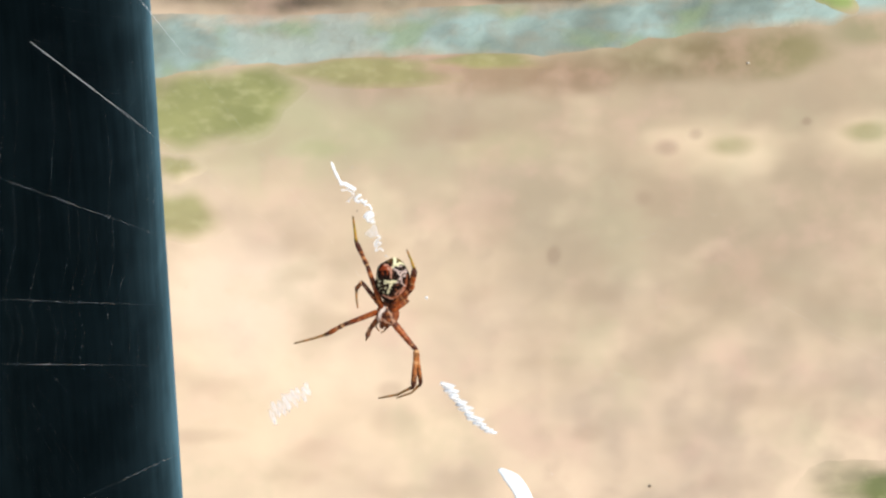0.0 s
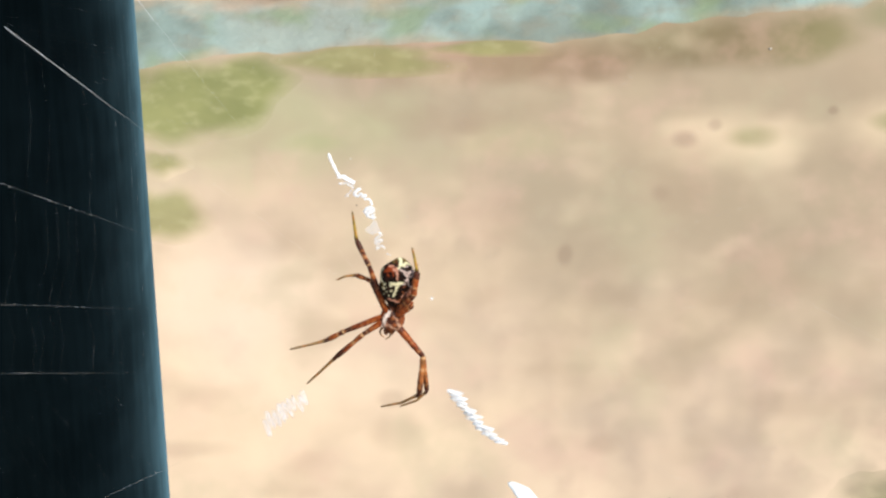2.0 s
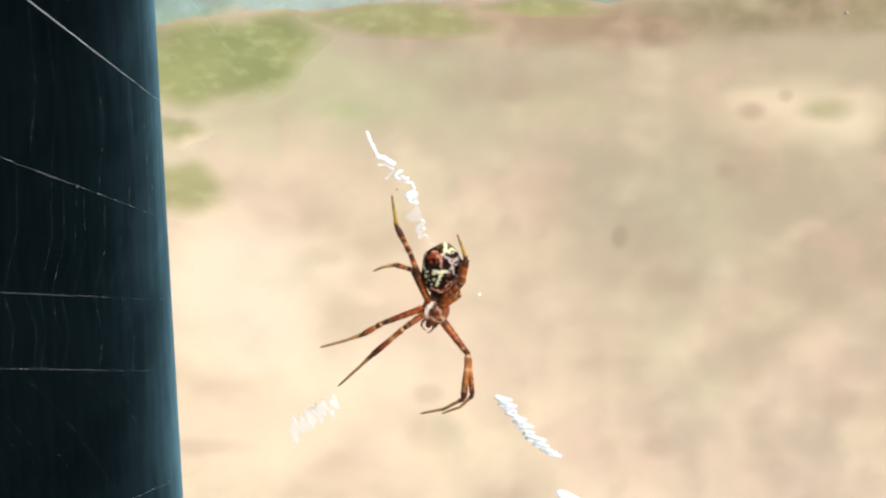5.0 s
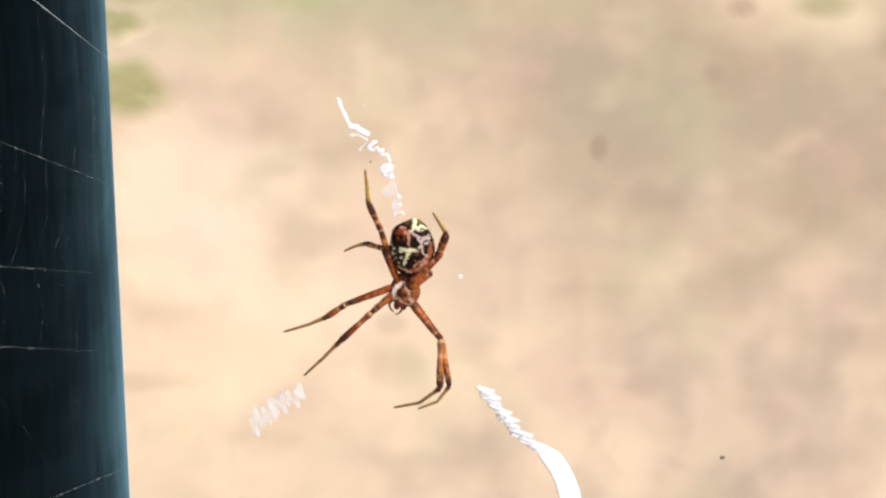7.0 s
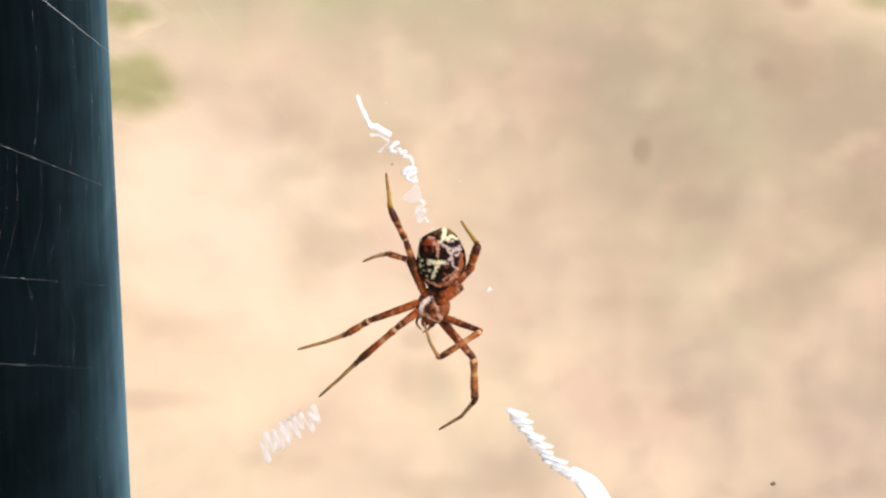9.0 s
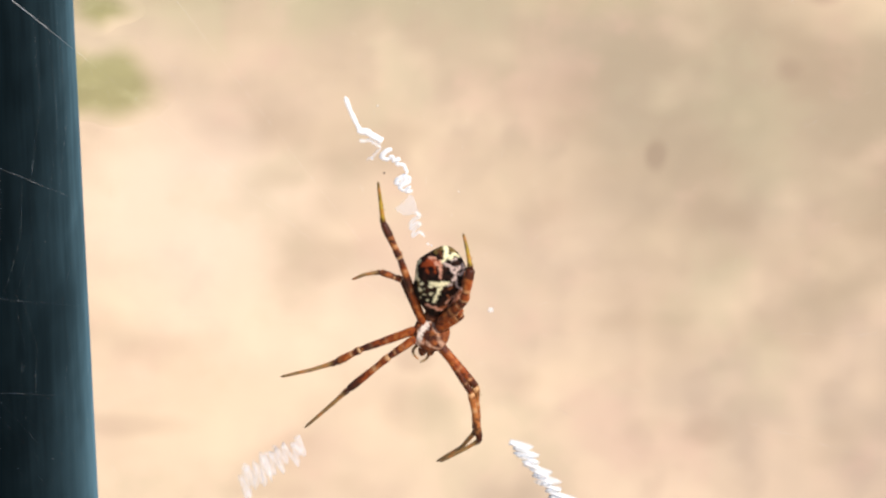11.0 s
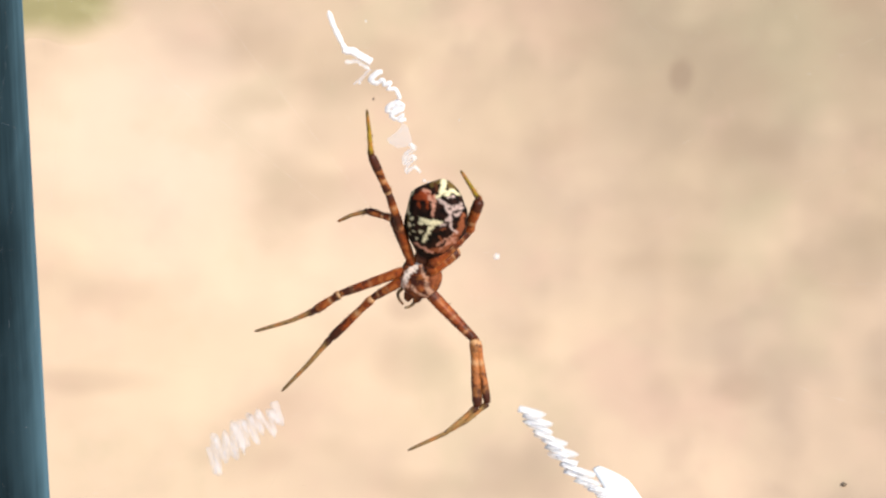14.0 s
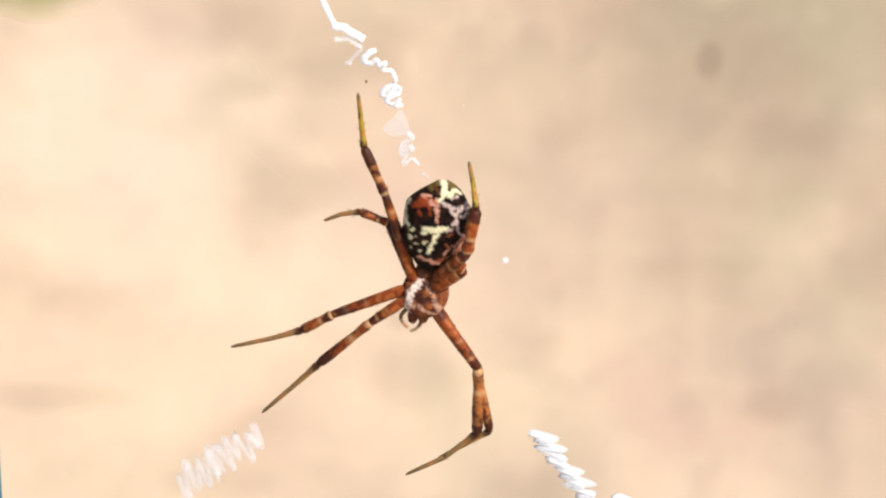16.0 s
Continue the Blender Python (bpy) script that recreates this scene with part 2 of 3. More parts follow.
M_SOIL = ground_material()
M_STRIP = strip_material()
M_MOSS = moss_material("moss", (0.225, 0.218, 0.075), (0.15, 0.152, 0.046), 0.95)
M_MOSS_THIN = moss_material("thin_moss", (0.25, 0.23, 0.085), (0.19, 0.17, 0.06), 0.85)
M_GRASS = moss_material("bright_grass", (0.175, 0.25, 0.055), (0.13, 0.18, 0.045), 0.8)
M_LEAF = moss_material("low_grass", (0.125, 0.14, 0.036), (0.055, 0.066, 0.018), 0.95)
M_POLE = pole_material()
M_SILK = silk_material("thick_silk", 0.86)
M_SILK_THIN = silk_material("thin_silk", 0.34)
M_SILK_FAINT = silk_material("faint_silk", 0.21, 0.0, (0.84, 0.85, 0.89), (0.95, 0.95, 0.97))
M_THREAD = silk_material("thread_silk", 0.85)
M_THREAD_FINE = silk_material("fine_thread_silk", 0.5, 0.85)
M_THREAD_BROKEN = silk_material("glinting_thread_silk", 0.8, 0.8)
M_LEG = attribute_material("leg_cuticle", 0.5, 3600.0, 0.0, 0.2, 0.5, (0.018, 0.006, 0.003))
M_ABDOMEN = attribute_material("abdomen_cuticle", 0.6, 5200.0, 0.0, 0.07, 0.0, (0.009, 0.004, 0.003))
M_HEAD = attribute_material("head_cuticle", 0.6, 5200.0, 0.0, 0.1, 0.35, (0.018, 0.006, 0.003))
M_PLASTIC = plain_material("white_plastic", (0.86, 0.85, 0.8), (0.93, 0.93, 0.9), 80.0, 0.25)
M_PALE_STONE = plain_material("pale_stone", (0.3, 0.25, 0.19), (0.38, 0.33, 0.26), 900.0, 0.9)
M_STONE = plain_material("dark_stone", (0.1, 0.075, 0.05), (0.16, 0.12, 0.08), 900.0, 0.9)


# ---- mesh helpers ----
def link_mesh(name, bm, material, parent=None, smooth=True):
    mesh = bpy.data.meshes.new(name)
    bm.normal_update()
    bm.to_mesh(mesh)
    bm.free()
    mesh.materials.append(material)
    if smooth:
        mesh.polygons.foreach_set("use_smooth", [True] * len(mesh.polygons))
    ob = new(name, mesh)
    if parent:
        ob.parent = parent
    return ob


def part(name, bm, material, parent, label=""):
    return tagged(link_mesh(name, bm, material, parent), label)


def tube(bm, points, radii, sides=6, squash=1.0):
    """A tube through points; radii one a point."""
    rings = []
    side = None
    for i, p in enumerate(points):
        d = (points[min(i + 1, len(points) - 1)] - points[max(i - 1, 0)]).normalized()
        if side is None:
            side = d.cross(Vector((0, 0, 1)) if abs(d.z) < 0.9 else Vector((1, 0, 0)))
        side = (side - side.dot(d) * d).normalized()
        other = d.cross(side)
        ring = []
        for k in range(sides):
            a = 2 * math.pi * k / sides
            ring.append(bm.verts.new(p + radii[i] * (math.cos(a) * side + squash * math.sin(a) * other)))
        rings.append(ring)
    for r0, r1 in zip(rings, rings[1:]):
        for k in range(sides):
            bm.faces.new((r0[k], r0[(k + 1) % sides], r1[(k + 1) % sides], r1[k]))
    bm.faces.new(rings[0][::-1])
    bm.faces.new(rings[-1])
    return rings


def smooth_line(points, steps=6):
    """Catmull-Rom through points."""
    pts = [points[0], *points, points[-1]]
    out = []
    for i in range(1, len(pts) - 2):
        p0, p1, p2, p3 = pts[i - 1:i + 3]
        for k in range(steps):
            t = k / steps
            out.append(0.5 * (2 * p1 + (p2 - p0) * t + (2 * p0 - 5 * p1 + 4 * p2 - p3) * t * t + (3 * p1 - p0 - 3 * p2 + p3) * t ** 3))
    out.append(points[-1])
    return out


# ---- ground ----
def ground_z(x, y):
    """Height of the uneven soil."""
    fall = max(0.0, 1 - max(abs(x), abs(y - 0.215)) / 0.32)
    return 0.0014 * noise.noise(Vector((x * 22, y * 22, 3.1))) * min(1, fall * 5)


def build_ground():
    bm = bmesh.new()
    n, half = 96, 0.32
    grid = []
    for i in range(n + 1):
        row = []
        for j in range(n + 1):
            x, y = -half + 2 * half * i / n, 0.215 - half + 2 * half * j / n
            row.append(bm.verts.new((x, y, ground_z(x, y))))
        grid.append(row)
    for i in range(n):
        for j in range(n):
            bm.faces.new((grid[i][j], grid[i + 1][j], grid[i + 1][j + 1], grid[i][j + 1]))
    rim = [grid[i][0] for i in range(n + 1)] + [grid[n][j] for j in range(1, n + 1)]
    rim += [grid[i][n] for i in range(n - 1, -1, -1)] + [grid[0][j] for j in range(n - 1, 0, -1)]
    inner = rim
    for size in (0.6, 1.5, 5, 25, 150, 900):
        outer = []
        for v in rim:
            dx, dy = v.co.x, v.co.y - 0.215
            k = size / max(abs(dx), abs(dy))
            outer.append(bm.verts.new((dx * k, 0.215 + dy * k, 0)))
        for k in range(len(rim)):
            bm.faces.new((inner[k], outer[k], outer[(k + 1) % len(rim)], inner[(k + 1) % len(rim)]))
        inner = outer
    bmesh.ops.recalc_face_normals(bm, faces=bm.faces)
    ob = link_mesh("ground", bm, M_SOIL)
    return tagged(ob, "dry pale tan soil with sandy rings and dark specks", "ground", kind="structure")


def cover_disc(name, middle, ra, rb, height, material, seed):
    """A low mound, thinning out to its rim."""
    bm = bmesh.new()
    layer = bm.verts.layers.float.new("cover")
    rings, sides = 10, 36
    rng = random.Random(seed)
    wob = [rng.uniform(0, 6.28) for _ in range(3)]
    rows = []
    turn = Matrix.Rotation(radians(-3.4), 3, "Z")
    for i in range(rings + 1):
        f = i / rings
        row = []
        for k in range(sides if i else 1):
            a = 2 * math.pi * k / sides
            reach = 1 + 0.12 * math.sin(2 * a + wob[0]) + 0.1 * math.sin(3 * a + wob[1]) + 0.06 * math.sin(5 * a + wob[2])
            x, y = ra * GX * f * reach * math.cos(a), rb * GY * f * reach * math.sin(a)
            lump = 1 + 0.35 * noise.noise(Vector((x * 260 + seed, y * 260, 0)))
            at = turn @ Vector((x, y, 0)) + middle
            v = bm.verts.new((x, y, ground_z(at.x, at.y) + 0.00005 - 0.00011 * f ** 4 + height * (1 - f * f) ** 2 * lump))
            v[layer] = max(0, 0.85 - f) / 0.85
            row.append(v)
        rows.append(row)
    for k in range(sides):
        bm.faces.new((rows[0][0], rows[1][k], rows[1][(k + 1) % sides]))
    for r0, r1 in zip(rows[1:], rows[2:]):
        for k in range(sides):
            bm.faces.new((r0[k], r1[k], r1[(k + 1) % sides], r0[(k + 1) % sides]))
    ob = link_mesh(name, bm, material)
    ob.matrix_world = Matrix.Translation(middle) @ turn.to_4x4()
    return ob


def build_strip():
    """The pale blue strip, uneven along its near edge."""
    bm = bmesh.new()
    layer = bm.verts.layers.float.new("cover")
    near = [(-200, 160), (120, 158), (280, 138), (400, 116), (500, 108), (620, 100), (760, 90), (900, 98), (1050, 80), (1180, 58),
            (1300, 44), (1450, 38), (1568, 14), (1900, -20)]
    line = smooth_line([gr(a, b) for a, b in near], 8)
    rows = []
    for i, p in enumerate(line):
        near_a = 784 + p.x / GX
        wob = 0.0016 * noise.noise(Vector((i * 0.35, 7, 0)))
        row = []
        for k in range(11):
            f = k / 10
            far = gr(near_a, 10 - 0.05 * max(0, near_a - 700))
            q = p.lerp(Vector((p.x, max(far.y, p.y + 0.012), 0)), f) + Vector((0, wob * (1 - f) - 0.003 * (1 - f), 0))
            up = min(1, min(f, 1 - f) / 0.4)
            rise = 0.0004 * up * up * (3 - 2 * up) - 0.00011
            v = bm.verts.new((q.x, q.y, ground_z(q.x, q.y) + 0.00005 + rise * (1 + 0.3 * noise.noise(q * 90))))
            v[layer] = min(1, min(f * 3, (1 - f) * 2))
            row.append(v)
        rows.append(row)
    for r0, r1 in zip(rows, rows[1:]):
        for a, b, c, d in zip(r0, r1, r1[1:], r0[1:]):
            bm.faces.new((a, b, c, d))
    ob = link_mesh("pavement", bm, M_STRIP)
    return tagged(ob, "worn pale blue-green concrete strip beside the soil", "pavement", kind="structure")


def build_pole():
    bm = bmesh.new()
    sides, levels, radius, tall = 96, 60, 0.022, 1.3
    rows = []
    for i in range(levels + 1):
        z = -0.05 + (tall + 0.05) * i / levels
        row = []
        for k in range(sides):
            a = 2 * math.pi * k / sides
            r = radius * (1 + 0.004 * noise.noise(Vector((math.cos(a) * 2, math.sin(a) * 2, z * 9))))
            row.append(bm.verts.new((r * math.cos(a), r * math.sin(a), z)))
        rows.append(row)
    for r0, r1 in zip(rows, rows[1:]):
        for k in range(sides):
            bm.faces.new((r0[k], r0[(k + 1) % sides], r1[(k + 1) % sides], r1[k]))
    lip = [bm.verts.new((v.co.x * 0.86, v.co.y * 0.86, tall)) for v in rows[-1]]
    inside = [bm.verts.new((v.co.x, v.co.y, tall - 0.08)) for v in lip]
    for k in range(sides):
        m = (k + 1) % sides
        bm.faces.new((rows[-1][k], rows[-1][m], lip[m], lip[k]))
        bm.faces.new((lip[k], lip[m], inside[m], inside[k]))
    bm.faces.new(inside)
    ob = link_mesh("pole", bm, M_POLE)
    ob.location = (-0.0658, 0.06, 0)
    ob.rotation_euler = (0, radians(-0.3), 0)
    return tagged(ob, "blue-black painted round pole standing in the soil", "pole")


def build_white_hoop():
    """A bent strip of white plastic that stands in the soil and arches over."""
    line = smooth_line([Vector(p) for p in ((0.00806, 0.12515, 0.0245), (0.00993, 0.12155, 0.0253), (0.01149, 0.11766, 0.0253), (0.01235, 0.11398, 0.0245), (0.01253, 0.11411, 0.0199), (0.01181, 0.11644, 0.0123), (0.00992, 0.11972, 0.0038), (0.00682, 0.12007, -0.0015))], 8)
    bm = bmesh.new()
    radii = []
    for i in range(len(line)):
        f = i / (len(line) - 1)
        radii.append(0.0014 * min(1, 0.3 + 5 * f))
    tube(bm, line, radii, 16, 0.3)
    ob = link_mesh("plastic_hoop", bm, M_PLASTIC)
    return tagged(ob, "bent strip of glossy white plastic hoop standing in soil", "plastic hoop")


def build_stone(a, b, size, label, material):
    bm = bmesh.new()
    bmesh.ops.create_icosphere(bm, subdivisions=2, radius=size)
    for v in bm.verts:
        v.co *= 1 + 0.35 * noise.noise(v.co / size * 1.3 + Vector((a, b, 0)))
        v.co.z *= 0.7
    ob = link_mesh("pebble", bm, material)
    ob.location = gr(a, b)
    ob.location.z = ground_z(ob.location.x, ob.location.y) + size * 0.4
    return tagged(ob, label, "pebble", group="pebbles on the soil")


# ---- the web ----
def build_web():
    web = new("orb_web")
    web.matrix_world = WEB
    tagged(web, "fine pale orb web with white zigzag bands beside the pole", "spider web")
    hub = (690, 556)
    ends = [(-210, -126), (-200, 243), (-210, 522), (-200, 644), (10, 945), (225, -30), (330, -160), (470, -230), (640, -260), (800, -250),
            (960, -200), (1110, -110), (1230, 20), (1320, 180), (1370, 350), (1380, 540), (1350, 730), (1270, 890), (1150, 1010),
            (1000, 1100), (830, 1150), (660, 1150), (500, 1110), (340, 1030)]
    ends.sort(key=lambda e: math.atan2(e[1] - hub[1], e[0] - hub[0]))
    starts = {(-200, 644): (640, 648), (10, 945): (676, 638), (-200, 243): (668, 556), (-210, -126): (668, 540)}
    thick = {(-210, -126): 0.38, (225, -30): 0.28}
    rays = []
    for e in ends:
        a = Vector(starts.get(e, (hub[0] + 0.06 * (e[0] - hub[0]), hub[1] + 0.06 * (e[1] - hub[1]))))
        b = Vector(e)
        rays.append((a, b))
        bm = bmesh.new()
        line = []
        for k in range(13):
            f = k / 12
            p = a.lerp(b, f)
            line.append(tl(p.x, p.y, -3 - 2.0 * math.sin(math.pi * f)))
        r = thick.get(e, 0.19 if e[0] < 100 else 0.04) * U
        radii = [max((0.015 if k < 7 else 0.035) * U, r * min(1, max(0, (k / 12 - (0.75 if e[0] == 225 else 0.42)) * 6))) for k in range(13)]
        if e not in thick and e[0] < 100:  # finer towards its far end
            radii = [r0 * min(1, max(0.2, (0.8 - k / 12) * 7)) for k, r0 in enumerate(radii)]
        tube(bm, line, radii, 5)
        part("radial_thread", bm, M_THREAD if e in thick else M_THREAD_BROKEN, web)
    # frame threads from ray's end to ray's end
    for (a, b), (c, d) in zip(rays, rays[1:] + rays[:1]):
        bm = bmesh.new()
        tube(bm, [tl(b.x, b.y, -3), tl(*((b + d) / 2 * 0.985 + Vector(hub) * 0.015), -3), tl(d.x, d.y, -3)], [0.04 * U] * 3, 5)
        part("frame_thread", bm, M_THREAD_FINE, web)
    # sticky spiral
    bm = bmesh.new()
    rng = random.Random(5)
    m = len(rays)
    total = m * 30
    near_pole = {k for k, e in enumerate(ends) if e in ((-210, -126), (-200, 243), (-210, 522), (-200, 644))}
    last = before = None
    for i in range(total):
        a, b = rays[i % m]
        f = 0.36 + 0.58 * i / total + rng.uniform(-0.006, 0.006)
        p = a.lerp(b, f)
        q = tl(p.x, p.y, -3 - 2.0 * math.sin(math.pi * f))
        if last is not None and rng.random() > (0.3 if p.x < 330 else 0.08):
            mid = (last + q) / 2
            sag = (Vector(tl(*hub, -4)) - mid) * 0.02
            wide = 0.045 if max(p.x, before.x) < 330 and {i % m, (i - 1) % m} <= near_pole else 0.019
            tube(bm, [last, mid + sag, q], [wide * rng.uniform(0.5, 1.2) * U] * 3, 4)
        last, before = q, p
    part("spiral_thread", bm, M_THREAD_FINE, web, "fine sticky spiral thread")
    # anchor threads: two to the pole, three down to the soil
    inv = WEB.inverted()
    for e, world_end in (((-200, 243), (-0.0895, 0.0645, 0.19)), ((10, 945), (-0.07, 0.0525, 0.085)), ((660, 1150), (-0.02, -0.02, -0.002)),
                         ((1270, 890), (0.12, 0.0, -0.002)), ((1380, 540), (0.2, 0.06, -0.002))):
        bm = bmesh.new()
        tube(bm, [tl(*e, -3), inv @ Vector(world_end)], [(0.07 if e[0] < 100 else 0.03) * U] * 2, 5)
        part("anchor_thread", bm, M_THREAD, web)

    # the zigzag bands
    def zigzag(name, spine, count, wide, angle, radius, material, seed, label, keep=1.0):
        rng = random.Random(seed)
        line = smooth_line([Vector(p) for p in spine], 10)
        bm = bmesh.new()
        pts = []
        for i in range(count * 2 + 1):
            f = i / (count * 2) * (len(line) - 1)
            k = min(int(f), len(line) - 2)
            p = line[k].lerp(line[k + 1], f - k)
            side = Vector((math.cos(radians(angle)), math.sin(radians(angle)))) * wide * rng.uniform(0.55, 1.25) / 2
            p = p + (side if i % 2 else -side)
            pts.append(wl(p.x, p.y, -2 + rng.uniform(-1, 1)))
        fine = smooth_line(pts, 4)
        radii = [radius * U * (1 + 0.45 * noise.noise(Vector((j * 0.33, seed, 0)))) for j in range(len(fine))]
        tube(bm, fine, radii, 6, 0.6)
        return part(name, bm, material, web, label)

    # one band of laid silk after another, down from the pointed tip
    def laid(name, spine, radius, material, seed, label, ends=(0.6, 0.7)):
        fine = smooth_line([wl(x, y, -2 + 0.8 * noise.noise(Vector((k * 0.9, seed, 0)))) for k, (x, y) in enumerate(spine)], 7)
        last = len(fine) - 1
        radii = []
        for j in range(len(fine)):
            f = j / last
            end = min(1, ends[0] + f * 6, ends[1] + (1 - f) * 6)
            radii.append(radius * U * end * (1 + 0.35 * noise.noise(Vector((j * 0.4, seed, 3)))))
        bm = bmesh.new()
        tube(bm, fine, radii, 8, 0.6)
        return part(name, bm, material, web, label)

    dense, thin = "dense white zigzag silk band", "thin bluish silk band"
    laid("silk_tip", [(586.6, 286.5), (591.0, 299.0), (598.2, 314.1), (604.1, 325.0)], 2.5, M_SILK, 1, "pointed white silk tip", (0.3, 1.0))
    laid("silk_band", [(601.3, 324.2), (606.1, 325.8), (611.2, 326.0), (617.2, 329.8), (623.3, 333.0), (629.3, 336.4)], 3.6, M_SILK, 2, dense)
    laid("silk_band", [(603.3, 336.4), (608.9, 336.9), (614.8, 335.8), (620.9, 339.3), (627.3, 343.3)], 2.1, M_SILK_THIN, 3, thin)
    laid("silk_wisp", [(628.3, 343.9), (624.5, 347.4), (619.0, 354.0), (611.7, 358.9)], 1.8, M_SILK_FAINT, 4, thin, (0.6, 0.1))
    laid("silk_band", [(639.7, 345.3), (633.8, 348.0), (628.6, 354.4), (634.4, 357.3), (641.1, 353.8), (642.2, 359.2), (647.9, 355.7), (646.1, 362.5), (653.2, 362.8), (656.4, 368.7), (657.8, 372.1)], 2.9, M_SILK, 5, dense)
    laid("silk_band", [(657.9, 374.6), (651.5, 377.3), (645.2, 382.9), (650.0, 385.5), (658.0, 377.5), (660.1, 381.3), (650.1, 388.4), (653.9, 392.5), (661.1, 388.1), (657.0, 393.8), (663.8, 392.6)], 2.7, M_SILK, 6, dense)
    laid("silk_band", [(667.8, 416.8), (672.3, 421.8), (664.6, 427.1), (663.5, 435.6), (669.4, 429.5), (673.6, 431.1), (666.9, 437.7), (665.9, 444.5), (673.1, 439.6), (679.0, 444.9)], 2.8, M_SILK_THIN, 7, thin)
    # a sheet of fine silk between the bands
    bm = bmesh.new()
    rim = [(661.3, 396.1), (655.6, 404.4), (645.3, 413.1), (648.3, 417.3), (657.7, 421.6), (671.2, 417.9), (668.4, 407.4), (665.6, 399.4)]
    mid = wl(sum(p[0] for p in rim) / len(rim), sum(p[1] for p in rim) / len(rim), -1.4)
    for deep in (-2.0, -2.5):
        ring = [bm.verts.new(wl(x, y, deep)) for x, y in rim]
        top = bm.verts.new(mid - Vector((0, 0, (2.0 + deep) * -U)))
        for k in range(len(ring)):
            bm.faces.new((top, ring[k], ring[(k + 1) % len(ring)]))
    part("silk_sheet", bm, M_SILK_FAINT, web, "thin bluish sheet of silk")
    zigzag("silk_band", [(788, 681), (808, 708), (834, 738), (868, 766)], 11, 25, 14, 3.0, M_SILK, 8, "wide white zigzag silk band")
    zigzag("silk_band", [(789, 680), (809, 706), (835, 736), (866, 763)], 9, 27, 10, 3.6, M_SILK_THIN, 21, "wide white zigzag silk band")
    zigzag("silk_band", [(546, 689), (530, 699), (516, 708)], 4, 29, 62, 4.2, M_SILK_FAINT, 9, "faint zigzag silk band")
    zigzag("silk_band", [(512, 711), (496, 723), (480, 737)], 4, 30, 74, 5.6, M_SILK_FAINT, 10, "faint zigzag silk band")
    for a, b, r in ((755, 527, 3.2), (623, 296, 1.0), (716, 392, 0.8), (618, 357, 1.8), (683, 453, 1.8), (687, 455, 1.2)):
        bm = bmesh.new()
        bmesh.ops.create_icosphere(bm, subdivisions=2, radius=r * U)
        for v in bm.verts:
            v.co *= 1 + 0.4 * noise.noise(v.co / U)
            v.co += wl(a, b, -3)
        part("silk_tuft", bm, M_SILK_THIN, web)
    bm = bmesh.new()
    bmesh.ops.create_icosphere(bm, subdivisions=2, radius=1.2 * U)
    for v in bm.verts:
        v.co = Vector((v.co.x * 0.8, v.co.y * 1.3, v.co.z)) * (1 + 0.3 * noise.noise(v.co / U)) + wl(632, 373, -2)
    part("caught_speck", bm, M_STONE, web, "tiny brown speck caught in the web")
    return web


# ---- the spider, in its own space: x right, y up, z to the viewer, from the head's middle ----
BODY = (681.0, 558.0)


def sl(a, b, c=0.0):
    x, y = (a - BODY[0]) * U, (BODY[1] - b) * U
    return Vector((x, y, c * U + LEAN_BACK * y - LEAN_SIDE * x))


def mixed(a, b, f):
    return tuple(x + (y - x) * f for x, y in zip(a, b))


BLACK, CREAM, RUST, LILAC, OLIVE, PINK, BROWN = (0.003, 0.002, 0.0015), (0.66, 0.6, 0.37), (0.2, 0.034, 0.009), (0.52, 0.39, 0.34), (0.12, 0.075, 0.02), (0.5, 0.24, 0.16), (0.22, 0.065, 0.027)
